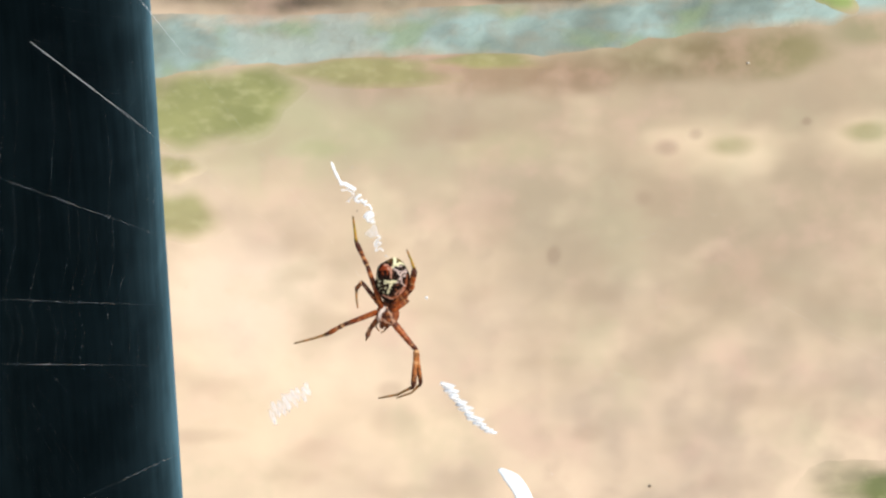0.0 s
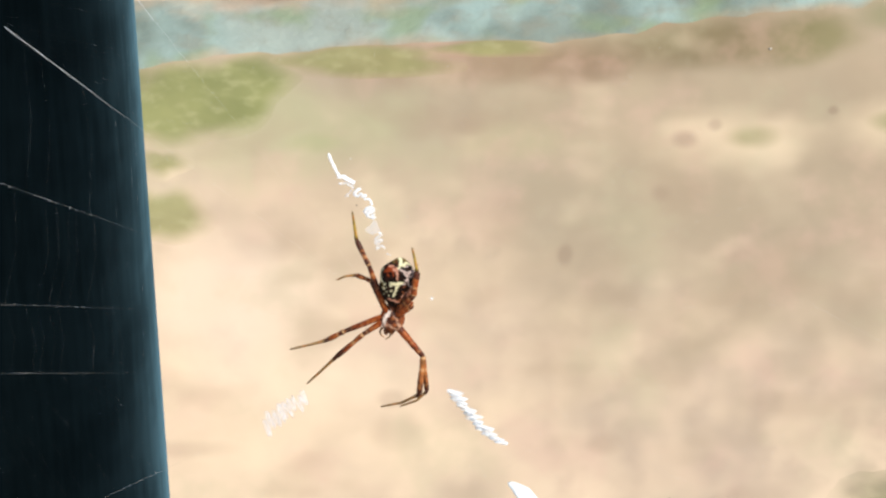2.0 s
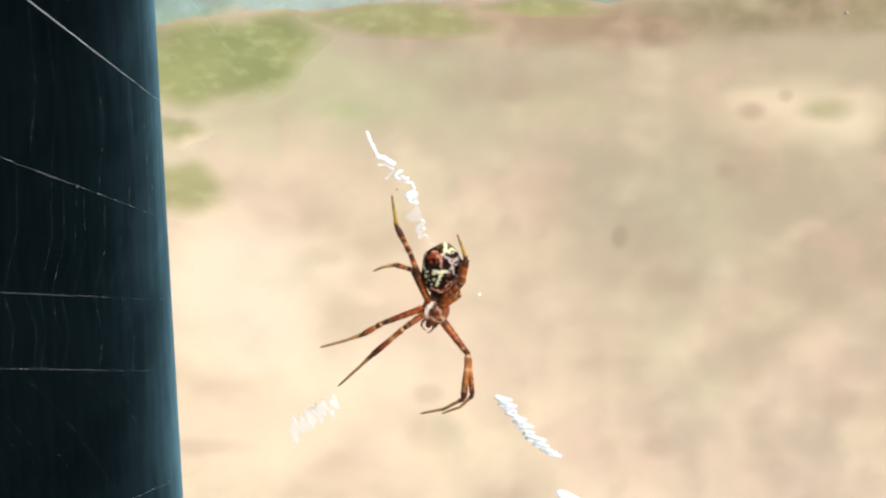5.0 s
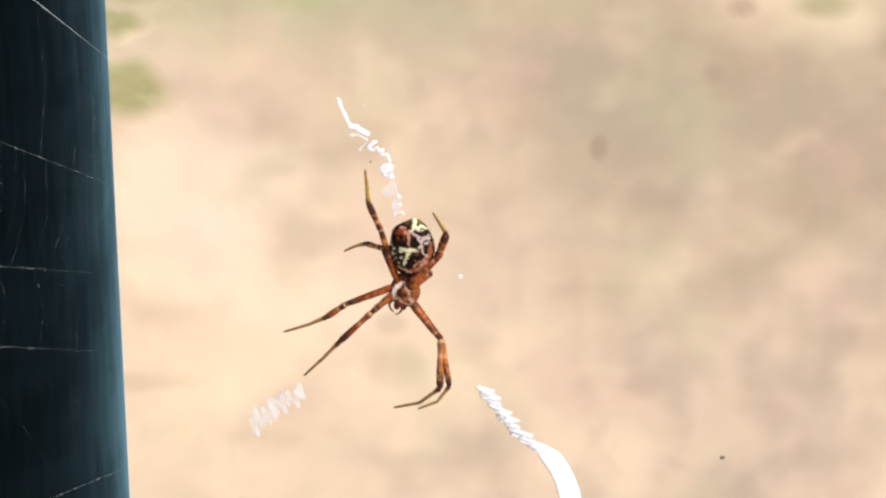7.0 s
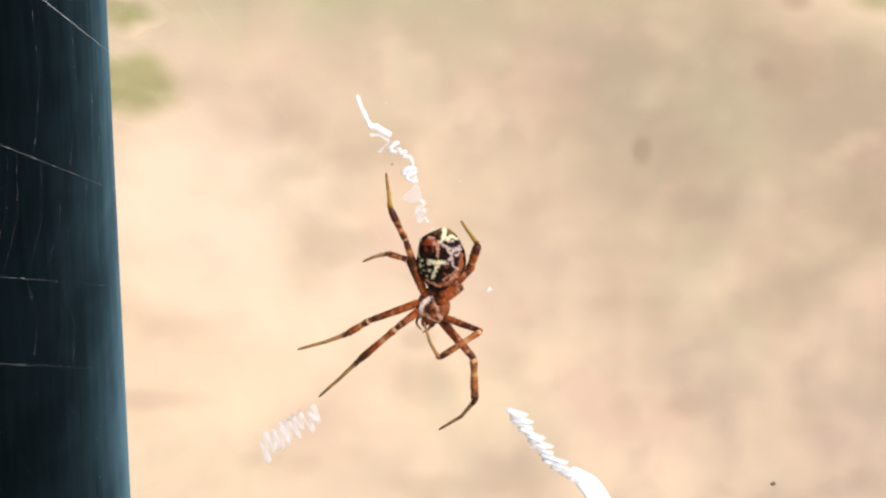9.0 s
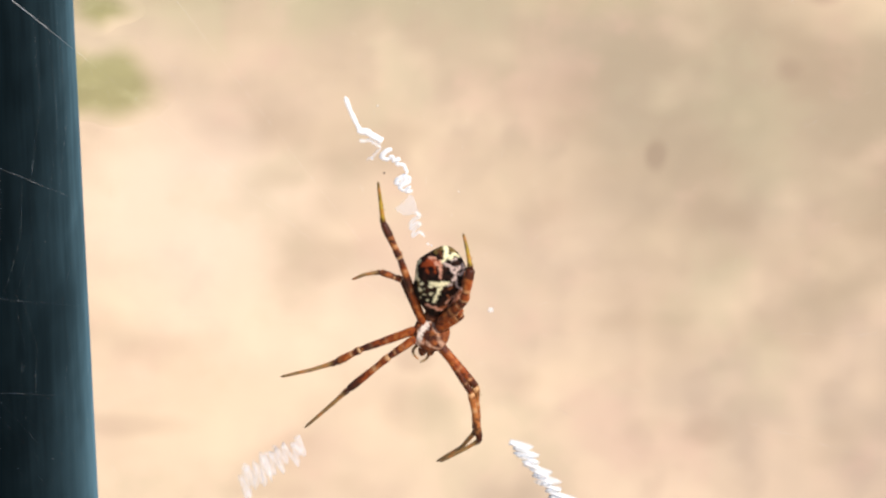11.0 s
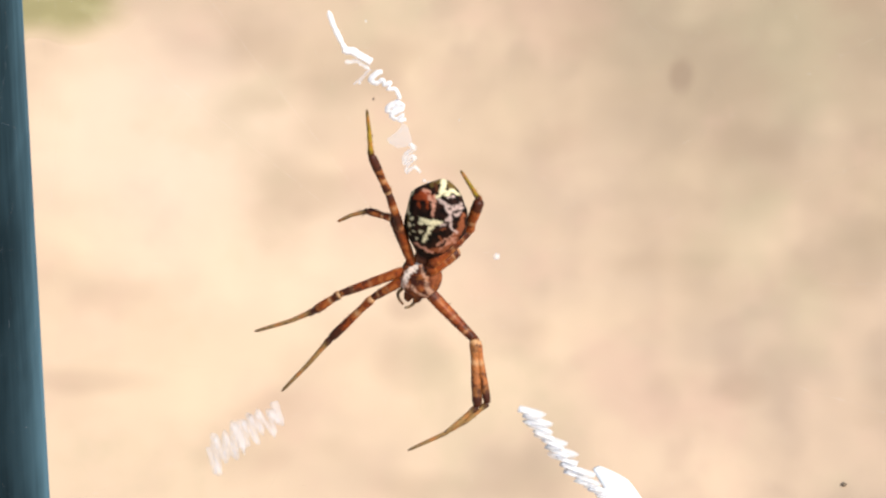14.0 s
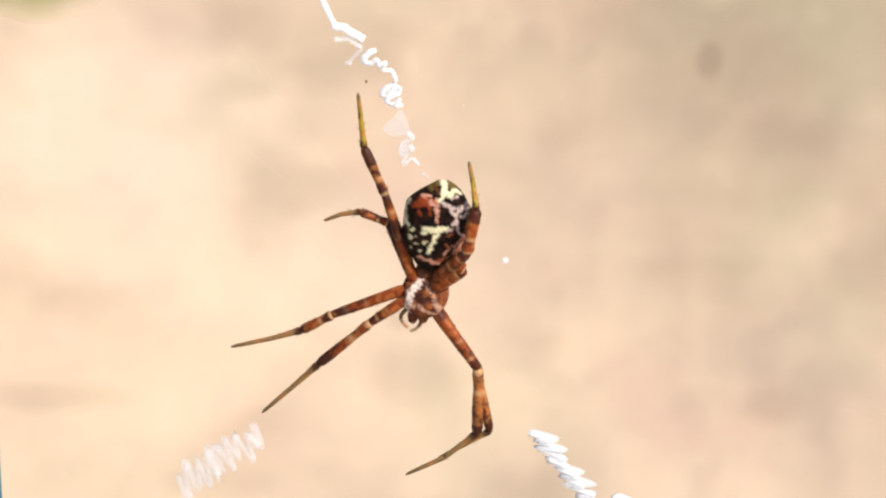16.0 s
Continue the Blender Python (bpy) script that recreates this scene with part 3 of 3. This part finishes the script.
# marks of the back: from, to, half width, colour; in units from the abdomen's middle
MARKS = [
    (22, -18, 19, -24, 3.2, BROWN), (28, 0, 25, -18, 3.2, BROWN), (4, -32, 16, -28, 2.6, BROWN), (28, 12, 28, 2, 2.2, BROWN),
    # the short PINK strokes here paint a highlight onto the rust patch
    (-20, 16, -7, 20, 3.4, RUST), (-17, 21, -10, 24, 2.4, RUST), (-9, 17, -7, 9, 2.0, RUST), (-16, 24, -8, 25, 1.9, PINK), (-8, 21, -5, 17, 1.6, PINK), (-17, 10, -15, 8, 1.8, RUST),
    (-26, 20, -28, 11, 1.4, CREAM), (-28, 9, -28, -2, 1.3, CREAM), (-9, 32, -3, 38, 3.0, OLIVE), (-6, 33, -2, 29, 1.8, (0.09, 0.03, 0.012)),
    (7, 38, 13, 34, 2.4, OLIVE), (-24, -4, -19, -17, 1.2, OLIVE), (-3, 22, 0, 3, 1.7, PINK),
    (1, 21, 8, 17, 1.3, LILAC), (1, 39, 4, 29, 3.3, CREAM), (3, 29, 0, 22, 1.9, CREAM),
    (6, 26, 12, 32, 1.8, CREAM), (12, 32, 19, 30, 1.3, CREAM), (-12, -4, 10, -1, 1.8, CREAM), (-3, -5, 8, -2, 2.3, CREAM),
    (3, -5, 0, -12, 2.2, CREAM), (0, -12, -3, -24, 2.0, CREAM), (-26, 3, -25, -2, 2.0, CREAM),
    (-20, -5, -20, -5, 1.9, CREAM), (-21, -12, -21, -13, 1.7, CREAM), (-19, -22, -19, -22, 1.5, CREAM),
    (-10, -8, -9, -7, 2.1, CREAM), (-9, -16, -8, -16, 2.0, CREAM), (-11, -24, -11, -24, 1.7, CREAM),
    (-4, -26, -2, -25, 1.5, CREAM), (-15, -18, -15, -18, 1.1, CREAM), (-16, -11, -16, -11, 0.9, CREAM),
    (7, 19, 12, 13, 1.5, LILAC), (12, 13, 16, 11, 1.6, LILAC), (16, 11, 19, -3, 1.5, LILAC),
    (16, 11, 19, 18, 1.5, LILAC), (19, 18, 23, 21, 1.6, LILAC), (18, 4, 13, 2, 1.2, LILAC), (12, 16, 25, 17, 1.3, LILAC),
    (10, 25, 14, 27, 1.3, LILAC), (21, 10, 25, 13, 1.5, LILAC), (19, -3, 25, -7, 1.4, LILAC), (14, -2, 9, -4, 1.2, LILAC),
    (-12, -30, 6, -33, 1.7, PINK), (21, -14, 29, -20, 1.0, PINK), (18, -22, 26, -13, 1.0, PINK), (10, -25, 24, -8, 0.9, PINK), (14, -29, 20, -16, 0.8, PINK),
    (11, -8, 14, -6, 1.2, BROWN), (12, -17, 13, -20, 1.4, BROWN),
]


def mark_distance(x, y, m):
    ax, ay, bx, by, w, _ = m
    dx, dy = bx - ax, by - ay
    k = 0 if dx == dy == 0 else max(0, min(1, ((x - ax) * dx + (y - ay) * dy) / (dx * dx + dy * dy)))
    return math.hypot(x - ax - k * dx, y - ay - k * dy) - w


def build_abdomen(spider):
    bm = bmesh.new()
    layer = bm.verts.layers.float_color.new("tone")
    rows, sides = 90, 120
    lean = radians(-7)
    made = []
    for i in range(rows + 1):
        v = -1 + 2 * i / rows
        th = math.asin(max(-1, min(1, v)))
        row = []
        for k in range(sides):
            a = 2 * math.pi * k / sides
            ring = math.cos(th)
            x = 28.8 * ring * math.cos(a) * (1 + 0.1 * v - 0.85 * max(0, v - 0.45))
            x *= 1.12 if x > 0 else 1.0
            y = 41 * v
            z = 20 * ring * math.sin(a)
            knob = 1 + 0.035 * math.cos(5 * math.atan2(y, x) + 0.7) + 0.03 * noise.noise(Vector((x, y, z)) * 0.07)
            x, y, z = x * knob, y * knob, z * (1 + 0.05 * noise.noise(Vector((x, y, z)) * 0.12))
            wx, wy = x + 2.0 * noise.noise(Vector((x, y, 1)) * 0.25), y + 2.0 * noise.noise(Vector((x, y, 9)) * 0.25)
            tone = mixed(BLACK, (0.02, 0.007, 0.004), max(0, min(1, 0.4 + 1.4 * noise.noise(Vector((x, y, z)) * 0.16))))
            for m in MARKS:
                d = mark_distance(wx, wy, m) + 0.35 + 0.9 * noise.noise(Vector((x, y, z)) * 0.45)
                if d < 0.8:
                    tone = mixed(tone, m[5], max(0, min(1, 0.5 - d * 0.6)))
            rx, ry = x * math.cos(lean) - y * math.sin(lean), x * math.sin(lean) + y * math.cos(lean)
            vert = bm.verts.new(sl(693.5, 496, 6) + U * Vector((rx, ry, z + LEAN_BACK * ry)))
            vert[layer] = (*tone, 1)
            row.append(vert)
        made.append(row)
    for r0, r1 in zip(made, made[1:]):
        for k in range(sides):
            bm.faces.new((r0[k], r0[(k + 1) % sides], r1[(k + 1) % sides], r1[k]))
    bmesh.ops.remove_doubles(bm, verts=bm.verts, dist=U * 0.05)
    bmesh.ops.recalc_face_normals(bm, faces=bm.faces)
    return part("abdomen", bm, M_ABDOMEN, spider, "egg-shaped black abdomen with cream, rust and lilac marks")


def blob(name, middle, radii, lean, tone_of, spider, material, label="", seed=0):
    bm = bmesh.new()
    layer = bm.verts.layers.float_color.new("tone")
    bmesh.ops.create_uvsphere(bm, u_segments=40, v_segments=28, radius=1)
    turn = Matrix.Rotation(radians(lean), 3, "Z")
    for v in bm.verts:
        p = v.co.copy()
        v[layer] = (*tone_of(p), 1)
        q = Vector((p.x * radii[0], p.y * radii[1], p.z * radii[2])) * (1 + 0.08 * noise.noise(p * 1.7 + Vector((seed, 0, 0))))
        q = turn @ q
        v.co = sl(*middle) + U * q
    return part(name, bm, material, spider, label)


def head_tone(p):
    q = p + 0.12 * noise.noise_vector(p * 3.0)
    tone = mixed((0.045, 0.011, 0.005), (0.2, 0.055, 0.018), max(0, min(1, 0.5 + 1.5 * noise.noise(p * 3.7))))
    if p.z > 0:
        if abs(q.x + 0.52 - 0.3 * q.y) < 0.17:
            tone = mixed(tone, (0.72, 0.6, 0.5), 0.9)
        if abs(q.x - 0.3 + 0.6 * q.y) < 0.1 or abs(q.y + 0.62 + 0.3 * q.x) < 0.06:
            tone = mixed(tone, (0.5, 0.3, 0.2), 0.75)
        if math.hypot(q.x + 0.1, (q.y + 0.2) * 0.8) < 0.22:
            tone = (0.03, 0.008, 0.004)
    return tone


# leg poses: the five joints (hip, knee, shank, ankle, tip) in web units
LEGS = {
    "left_rear": [((677, 547), (650, 470), (631, 429), (628, 404), (625, 382))],
    "left_third": [((677, 547), (653, 495), (629, 486), (612, 489), (598, 495)),
                   ((677, 547), (641, 500), (631, 511), (631, 531), (634, 550)),
                   ((677, 547), (645, 495), (630, 497), (624, 507), (619, 519))],
    "left_second": [((672, 552), (607, 577), (580, 592), (555, 600), (519, 609))],
    "left_front": [((674, 559), (640, 583), (595, 622), (573, 643), (547, 667)),
                   ((674, 559), (656, 582), (650, 596), (649, 600), (647, 604)),
                   ((674, 559), (645, 577), (615, 598), (600, 610), (586, 622)),
                   ((674, 559), (638, 577), (593, 607), (565, 628), (537, 649)),
                   ((674, 559), (644, 584), (604, 620), (584, 640), (560, 660)),
                   ((674, 559), (640, 580), (600, 620), (578, 643), (554, 670)),
                   ((674, 559), (638, 576), (595, 616), (573, 640), (547, 667))],
    "right_front": [((694, 570), (733.5, 622), (734, 680), (706, 703), (673, 719.5)),
                    ((694, 570), (738, 621), (732, 685), (704, 699), (669, 706)),
                    ((694, 570), (738, 616), (741, 668), (725, 688), (697, 706)),
                    ((694, 570), (745, 618), (742, 678), (709, 701), (673, 717))],
    "right_second": [((696, 568), (733, 624), (745, 678), (724, 691), (701, 704)),
                     ((696, 568), (739, 623), (745, 680), (728, 696), (700, 706)),
                     ((696, 568), (746, 580), (695, 612), (684, 592), (675, 564)),
                     ((696, 568), (740, 624), (700, 636), (690, 622), (676, 610)),
                     ((696, 568), (741, 617), (684, 611), (680, 592), (676, 567)),
                     ((696, 568), (745, 593), (688, 610), (680, 592), (673, 568)),
                     ((696, 568), (746, 618), (752, 675), (728, 690), (703, 703))],
    "right_third": [((694, 550), (719, 535), (706, 527), (700, 525), (695, 524)),
                    ((690, 548), (728, 521), (706, 530), (697, 536), (690, 541))],
    "right_rear": [((696, 543), (721, 519), (728, 481), (725, 459), (721, 440)),
                   ((696, 541), (736, 503), (741, 474), (731, 458), (720, 441))],
}
# depth of the joints, towards the viewer, in web units
DEPTH = {
    "left_rear": (3, 12, 6, 2, -2), "left_third": (1, 4, 3, 0, -2), "left_second": (4, 10, 5, 1, -2), "left_front": (5, 12, 6, 1, -2),
    "right_front": (5, 12, 6, 1, -2), "right_second": (3, 7, 2, -1, -3), "right_third": (8, 16, 12, 9, 6), "right_rear": (10, 30, 22, 12, 4),
}
THICK = {"left_third": 0.88, "right_front": 1.15, "right_third": 1.38, "right_second": 0.92, "right_rear": 1.28}
# seconds and how far each further pose of the leg holds
SWING = {
    "left_third": [(0, 1), (0.25, 1), (0.5, 2), (0.75, 0), (16, 0)],
    "left_front": [(0, 1), (0.25, 2), (0.5, 2), (0.75, 4), (1.0, 4), (1.25, 5), (1.5, 3), (1.75, 0), (13.5, 0), (14, 6), (14.5, 6), (15, 0), (16, 0)],
    "right_front": [(0, 1), (7.0, 1), (7.25, 2), (9.0, 2), (11.5, 2), (11.7, 0), (13.5, 0), (14, 3), (14.5, 3), (15, 0), (16, 0)],
    "right_second": [(0, 1), (7.0, 1), (7.25, 3), (7.5, 4), (8.0, 5), (8.5, 5), (9.0, 2), (9.6, 2), (10.6, 0), (13.5, 0), (14, 6), (14.5, 6), (15, 0), (16, 0)],
}
# seconds, the body's shift in web units, and how far it is turned (1: turned to show the right rear leg)
SWAY = [
    (0, 0, -1, 0.5), (0.25, -4, -5, 0.8), (0.5, -6.5, -7, 1), (0.75, -2, -4, 0.8), (1, 4.5, 3, 0), (1.25, 4.5, 1, 0), (1.5, 0, -3, 0.8), (1.75, 3, 1, 0.1), (2, 3.5, 3, 0),
    (2.5, -6, -1, 1), (3, 7, 4, 0), (4.2, 3, -2, 0.4), (5.5, 5, -6, 0.1), (6, 4, -6, 0), (6.5, 3, -5, 0.1), (7, -5, -10, 1),
    (7.25, 2, -8, 0.9), (7.5, 10, -3, 0), (8, 5, -3, 0), (8.5, 4.5, -3, 0.1), (9, 0.5, -8, 1), (9.6, 2, -5, 0.5), (10.6, 3, -3, 0),
    (11.5, 1.5, -2, 0.1), (11.7, 2.7, -1.2, 0.06), (12, 4.5, 0, 0), (12.5, 2, -1, 0.15), (13, 1.5, 0, 0), (13.5, 1.5, 0, 0.1), (14, -4.5, -10, 1),
    (14.5, -4.5, -10, 0.95), (15, 1, 0, 0), (15.5, 0, 0, 0.2), (16, 0, 0, 0),
]
TURN = 13.0
# seconds and the body's slant across the web, in degrees
SLANT = [(0, 0), (13.5, 0), (14, -4.5), (14.5, -5.5), (15, 0), (16, 0)]


def sway_at(t):
    for (t0, *a), (t1, *b) in zip(SWAY, SWAY[1:]):
        if t0 <= t <= t1:
            f = (t - t0) / (t1 - t0)
            return [x + (y - x) * f for x, y in zip(a, b)]
    return list(SWAY[-1][1:])


def body_turn(t):
    """The body's roll about its own length and its slant across the web."""
    for (t0, a), (t1, b) in zip(SLANT, SLANT[1:]):
        if t0 <= t <= t1:
            slant = a + (b - a) * (t - t0) / (t1 - t0)
    roll = Matrix.Rotation(radians(TURN * (0.3 - sway_at(t)[2])), 4, Vector((0, 1, LEAN_BACK)))
    return Matrix.Rotation(radians(slant), 4, Vector((LEAN_SIDE, -LEAN_BACK, 1))) @ roll


def spider_pose(t):
    dx, dy, _ = sway_at(t)
    middle = wl(BODY[0] + dx, BODY[1] + dy, 22)
    return WEB @ Matrix.Translation(middle) @ body_turn(t)


def leg_joints(name, t):
    """The leg's joints at t in the spider's own space, its pieces keeping their lengths."""
    poses = LEGS[name]
    slope = lambda p: LEAN_BACK * (BODY[1] - p[1]) - LEAN_SIDE * (p[0] - BODY[0])
    rest = [Vector((*p, d + slope(p))) for p, d in zip(poses[0], DEPTH[name])]
    lengths = [(b - a).length for a, b in zip(rest, rest[1:])]
    if name in ("right_rear", "right_third"):
        f = sway_at(t)[2]
        flat = [Vector(a).lerp(Vector(b), f) for a, b in zip(poses[0], poses[1])]
    elif name in SWING:
        keys = SWING[name]
        flat = [Vector(p) for p in poses[keys[-1][1]]]
        for (t0, a), (t1, b) in zip(keys, keys[1:]):
            if t0 <= t <= t1:
                flat = [Vector(p).lerp(Vector(q), (t - t0) / (t1 - t0)) for p, q in zip(poses[a], poses[b])]
                break
    else:
        flat = [Vector(p) for p in poses[0]]
    dx, dy, _ = sway_at(t)
    tied = (1, 0.55, 0.25, 0.08, 0) if name not in ("right_rear", "right_third") else (1, 1, 0.8, 0.5, 0.3)
    if name == "left_second":
        tied = (1, 0.95, 0.65, 0.35, 0.1)
    flat = [p + Vector((dx, dy)) * k for p, k in zip(flat, tied)]
    joints = [Vector((*flat[0], rest[0].z))]
    for i, length in enumerate(lengths):
        step = flat[i + 1] - Vector(joints[-1][:2])
        if step.length > length * 0.999:
            step = step.normalized() * length * 0.999
        deep = math.sqrt(max(0.0, length ** 2 - step.length ** 2))
        deep = math.copysign(deep, DEPTH[name][i + 1] - DEPTH[name][i] + slope(flat[i + 1]) - slope(flat[i]))
        joints.append(joints[-1] + Vector((*step, deep)))
    # from web space to the spider's own
    turn = body_turn(t).to_3x3().inverted()
    own = [turn @ (Vector((j.x - joints[0].x, joints[0].y - j.y, j.z - joints[0].z)) * U) for j in joints]
    return [sl(*poses[0][0], DEPTH[name][0]) + p for p in own]


def along(a, b):
    """A pose at a whose x runs to b."""
    x = (b - a).normalized()
    z = Vector((0, 0, 1))
    if abs(x.z) > 0.97:
        z = Vector((0, 1, 0))
    y = z.cross(x).normalized()
    m = Matrix((x, y, x.cross(y))).transposed().to_4x4()
    m.translation = a
    return m


LEG_RED, LEG_DARK, LEG_PALE, LEG_TIP = (0.2, 0.038, 0.005), (0.035, 0.008, 0.003), (0.6, 0.36, 0.17), (0.3, 0.2, 0.018)


def leg_piece(kind, length, thick, seed, rear, pale):
    """One piece of a leg along x, swelling towards its joints and banded."""
    profile = {
        "femur": ((0, 3.4), (0.12, 4.4), (0.5, 4.1), (0.85, 3.6), (1, 3.0)),
        "tibia": ((0, 3.3), (0.1, 4.0), (0.25, 3.2), (0.7, 3.9), (0.92, 3.8), (1, 2.6)),
        "metatarsus": ((0, 2.6), (0.08, 3.2), (0.3, 2.3), (1, 1.9)),
        "tarsus": ((0, 1.9), (0.5, 1.7), (0.9, 1.3), (1, 0.5)),
    }[kind]
    bm = bmesh.new()
    layer = bm.verts.layers.float_color.new("tone")
    steps = 22
    tip = LEG_TIP if rear else (0.26, 0.155, 0.055)
    pts, radii, tones = [], [], []
    for i in range(steps + 1):
        f = i / steps
        for (f0, r0), (f1, r1) in zip(profile, profile[1:]):
            if f0 <= f <= f1:
                r = r0 + (r1 - r0) * (f - f0) / (f1 - f0)
        bend = math.sin(math.pi * f) * (1.2 if kind in ("femur", "tibia") else 0.5)
        pts.append(Vector((f * length, 0, bend * U)))
        radii.append(r * thick * U * (1 + 0.06 * noise.noise(Vector((f * 9, seed, 0)))))
        n = noise.noise(Vector((f * 3.2, seed * 3.1, 0.5)))
        if kind == "femur":
            tone = mixed(LEG_RED, LEG_DARK, max(0, min(1, 0.3 + 1.8 * n)))
            tone = mixed(tone, LEG_PALE, 0.22 if 0.5 < f < 0.58 else 0.4 if 0.78 < f < 0.85 else 0)
            tone = mixed(tone, LEG_DARK, 0.7 if f > 0.88 else 0)
        elif kind == "tibia":
            tone = mixed(LEG_RED, LEG_DARK, max(0, min(1, 0.2 + 1.7 * n)) if f < 0.7 else 0.85)
            tone = mixed(tone, (0.42, 0.17, 0.05), 0.45 if pale and f < 0.85 else 0)
            tone = mixed(tone, LEG_PALE, 0.55 if f < 0.08 else 0.45 if 0.3 < f < 0.38 else 0)
        elif kind == "metatarsus":
            tone = mixed(LEG_DARK, tip, min(1, max(0, f * 5 - 0.3)))
        else:
            tone = mixed(tip, (0.12, 0.075, 0.03), f)
        tones.append(tone)
    for ring, tone in zip(tube(bm, pts, radii, 12), tones):
        for v in ring:
            v[layer] = (*tone, 1)
    if kind != "tarsus":  # short bristles, leaning towards the leg's tip
        rng = random.Random(int(seed * 1000) + len(kind))
        for _ in range(11):
            i = rng.randrange(2, steps - 1)
            a = rng.uniform(0, 2 * math.pi)
            out = Vector((0, math.cos(a), math.sin(a)))
            root = pts[i] + out * radii[i] * 0.8
            reach = rng.uniform(1.5, 2.9) * U
            tip_at = root + out * reach + Vector((reach * 0.9, 0, 0))
            for ring in tube(bm, [root, tip_at], [0.34 * U, 0.1 * U], 3):
                for v in ring:
                    v[layer] = (*mixed(tones[i], (0.12, 0.06, 0.03), 0.5), 1)
    return bm


LEG_PARTS = {}


def build_spider():
    spider = new("spider")
    tagged(spider, "reddish-brown orb-weaver spider with patterned abdomen hanging head down in its web", "spider")
    build_abdomen(spider)
    blob("cephalothorax", (686, 557, 3), (21.5, 21.5, 11), -6, head_tone, spider, M_HEAD, "grey-brown head with a pale side stripe", 3)
    blob("waist", (686, 536, 1), (8, 8, 6), 0, lambda p: (0.14, 0.05, 0.025), spider, M_HEAD)
    for a, seed in ((676, 1), (685, 2)):
        blob("jaw", (a, 577, 5), (4.6, 6.5, 5), 0, lambda p: mixed((0.2, 0.065, 0.025), (0.1, 0.03, 0.012), 0.5 - 0.5 * p.y), spider, M_HEAD,
             seed=seed)
    for line in (((671, 570), (666, 576), (667, 582), (672, 587)), ((684, 576), (683, 583), (679, 588), (674, 590))):
        bm = bmesh.new()
        layer = bm.verts.layers.float_color.new("tone")
        pts = smooth_line([sl(*p, 7) for p in line], 5)
        for i, ring in enumerate(tube(bm, pts, [U * (2.0 - 0.9 * i / len(pts)) for i in range(len(pts))], 10)):
            for v in ring:
                v[layer] = (*mixed((0.14, 0.06, 0.02), (0.34, 0.27, 0.15), i / len(pts)), 1)
        part("palp", bm, M_LEG, spider, "curved pale palp")
    kinds = ("femur", "tibia", "metatarsus", "tarsus")
    for seed, name in enumerate(LEGS):
        joints = leg_joints(name, 16)
        pieces = []
        for i, kind in enumerate(kinds):
            length = (joints[i + 1] - joints[i]).length
            bm = leg_piece(kind, length, 1.14 * (THICK.get(name, 1.0) if i < 2 else min(1.0, THICK.get(name, 1.0))), seed + 0.37 * i, name.endswith("rear"), name in ("right_front", "right_second"))
            if i == 0:
                ob = part("leg", bm, M_LEG, spider, "reddish-brown leg with dark bands")
            else:
                ob = part(kind, bm, M_LEG, pieces[0])
            pieces.append(ob)
        LEG_PARTS[name] = pieces
    return spider


build_ground()
build_strip()
for mid_a, mid_b, ra, rb, seed, green in ((370, 184, 170, 98, 1, M_MOSS), (432, 168, 130, 84, 2, M_MOSS), (322, 384, 84, 66, 3, M_MOSS_THIN), (312, 300, 52, 34, 4, M_MOSS_THIN),
                                          (640, 124, 230, 34, 5, M_MOSS_THIN), (285, 210, 120, 84, 11, M_MOSS), (860, 108, 130, 20, 13, M_MOSS_THIN),
                                          (245, 390, 90, 70, 15, M_MOSS_THIN)):
    tagged(cover_disc("moss_patch", gr(mid_a, mid_b), ra, rb, 0.0003, green, seed), "olive-green moss patch growing on the soil", "moss",
           group="moss patches")
tagged(cover_disc("grass_patch", gr(1480, 4), 52, 32, 0.0009, M_GRASS, 12), "bright yellow-green grass tuft beside the concrete strip", "grass")
tagged(cover_disc("grass_patch", gr(1606, 893), 180, 112, 0.0006, M_LEAF, 8), "low dark green grass patch on the soil", "grass")
build_white_hoop()
build_stone(1150, 856, 0.0003, "tiny dark pebble lying on pale soil", M_STONE)
build_stone(1325, 113, 0.0003, "tiny pale pebble lying on brown soil", M_PALE_STONE)
build_pole()
build_web()
SPIDER = build_spider()


def motions():
    times = [row[0] for row in SWAY]
    walk(SPIDER, [(t, spider_pose(t)) for t in times])
    for name, pieces in LEG_PARTS.items():
        rows = [[] for _ in pieces]
        for t in times:
            joints = leg_joints(name, t)
            frames = [along(a, b) for a, b in zip(joints, joints[1:])]
            home = frames[0].inverted()
            rows[0].append((t, frames[0]))
            for i in range(1, len(frames)):
                rows[i].append((t, home @ frames[i]))
        for ob, r in zip(pieces, rows):
            walk(ob, r)


motions()
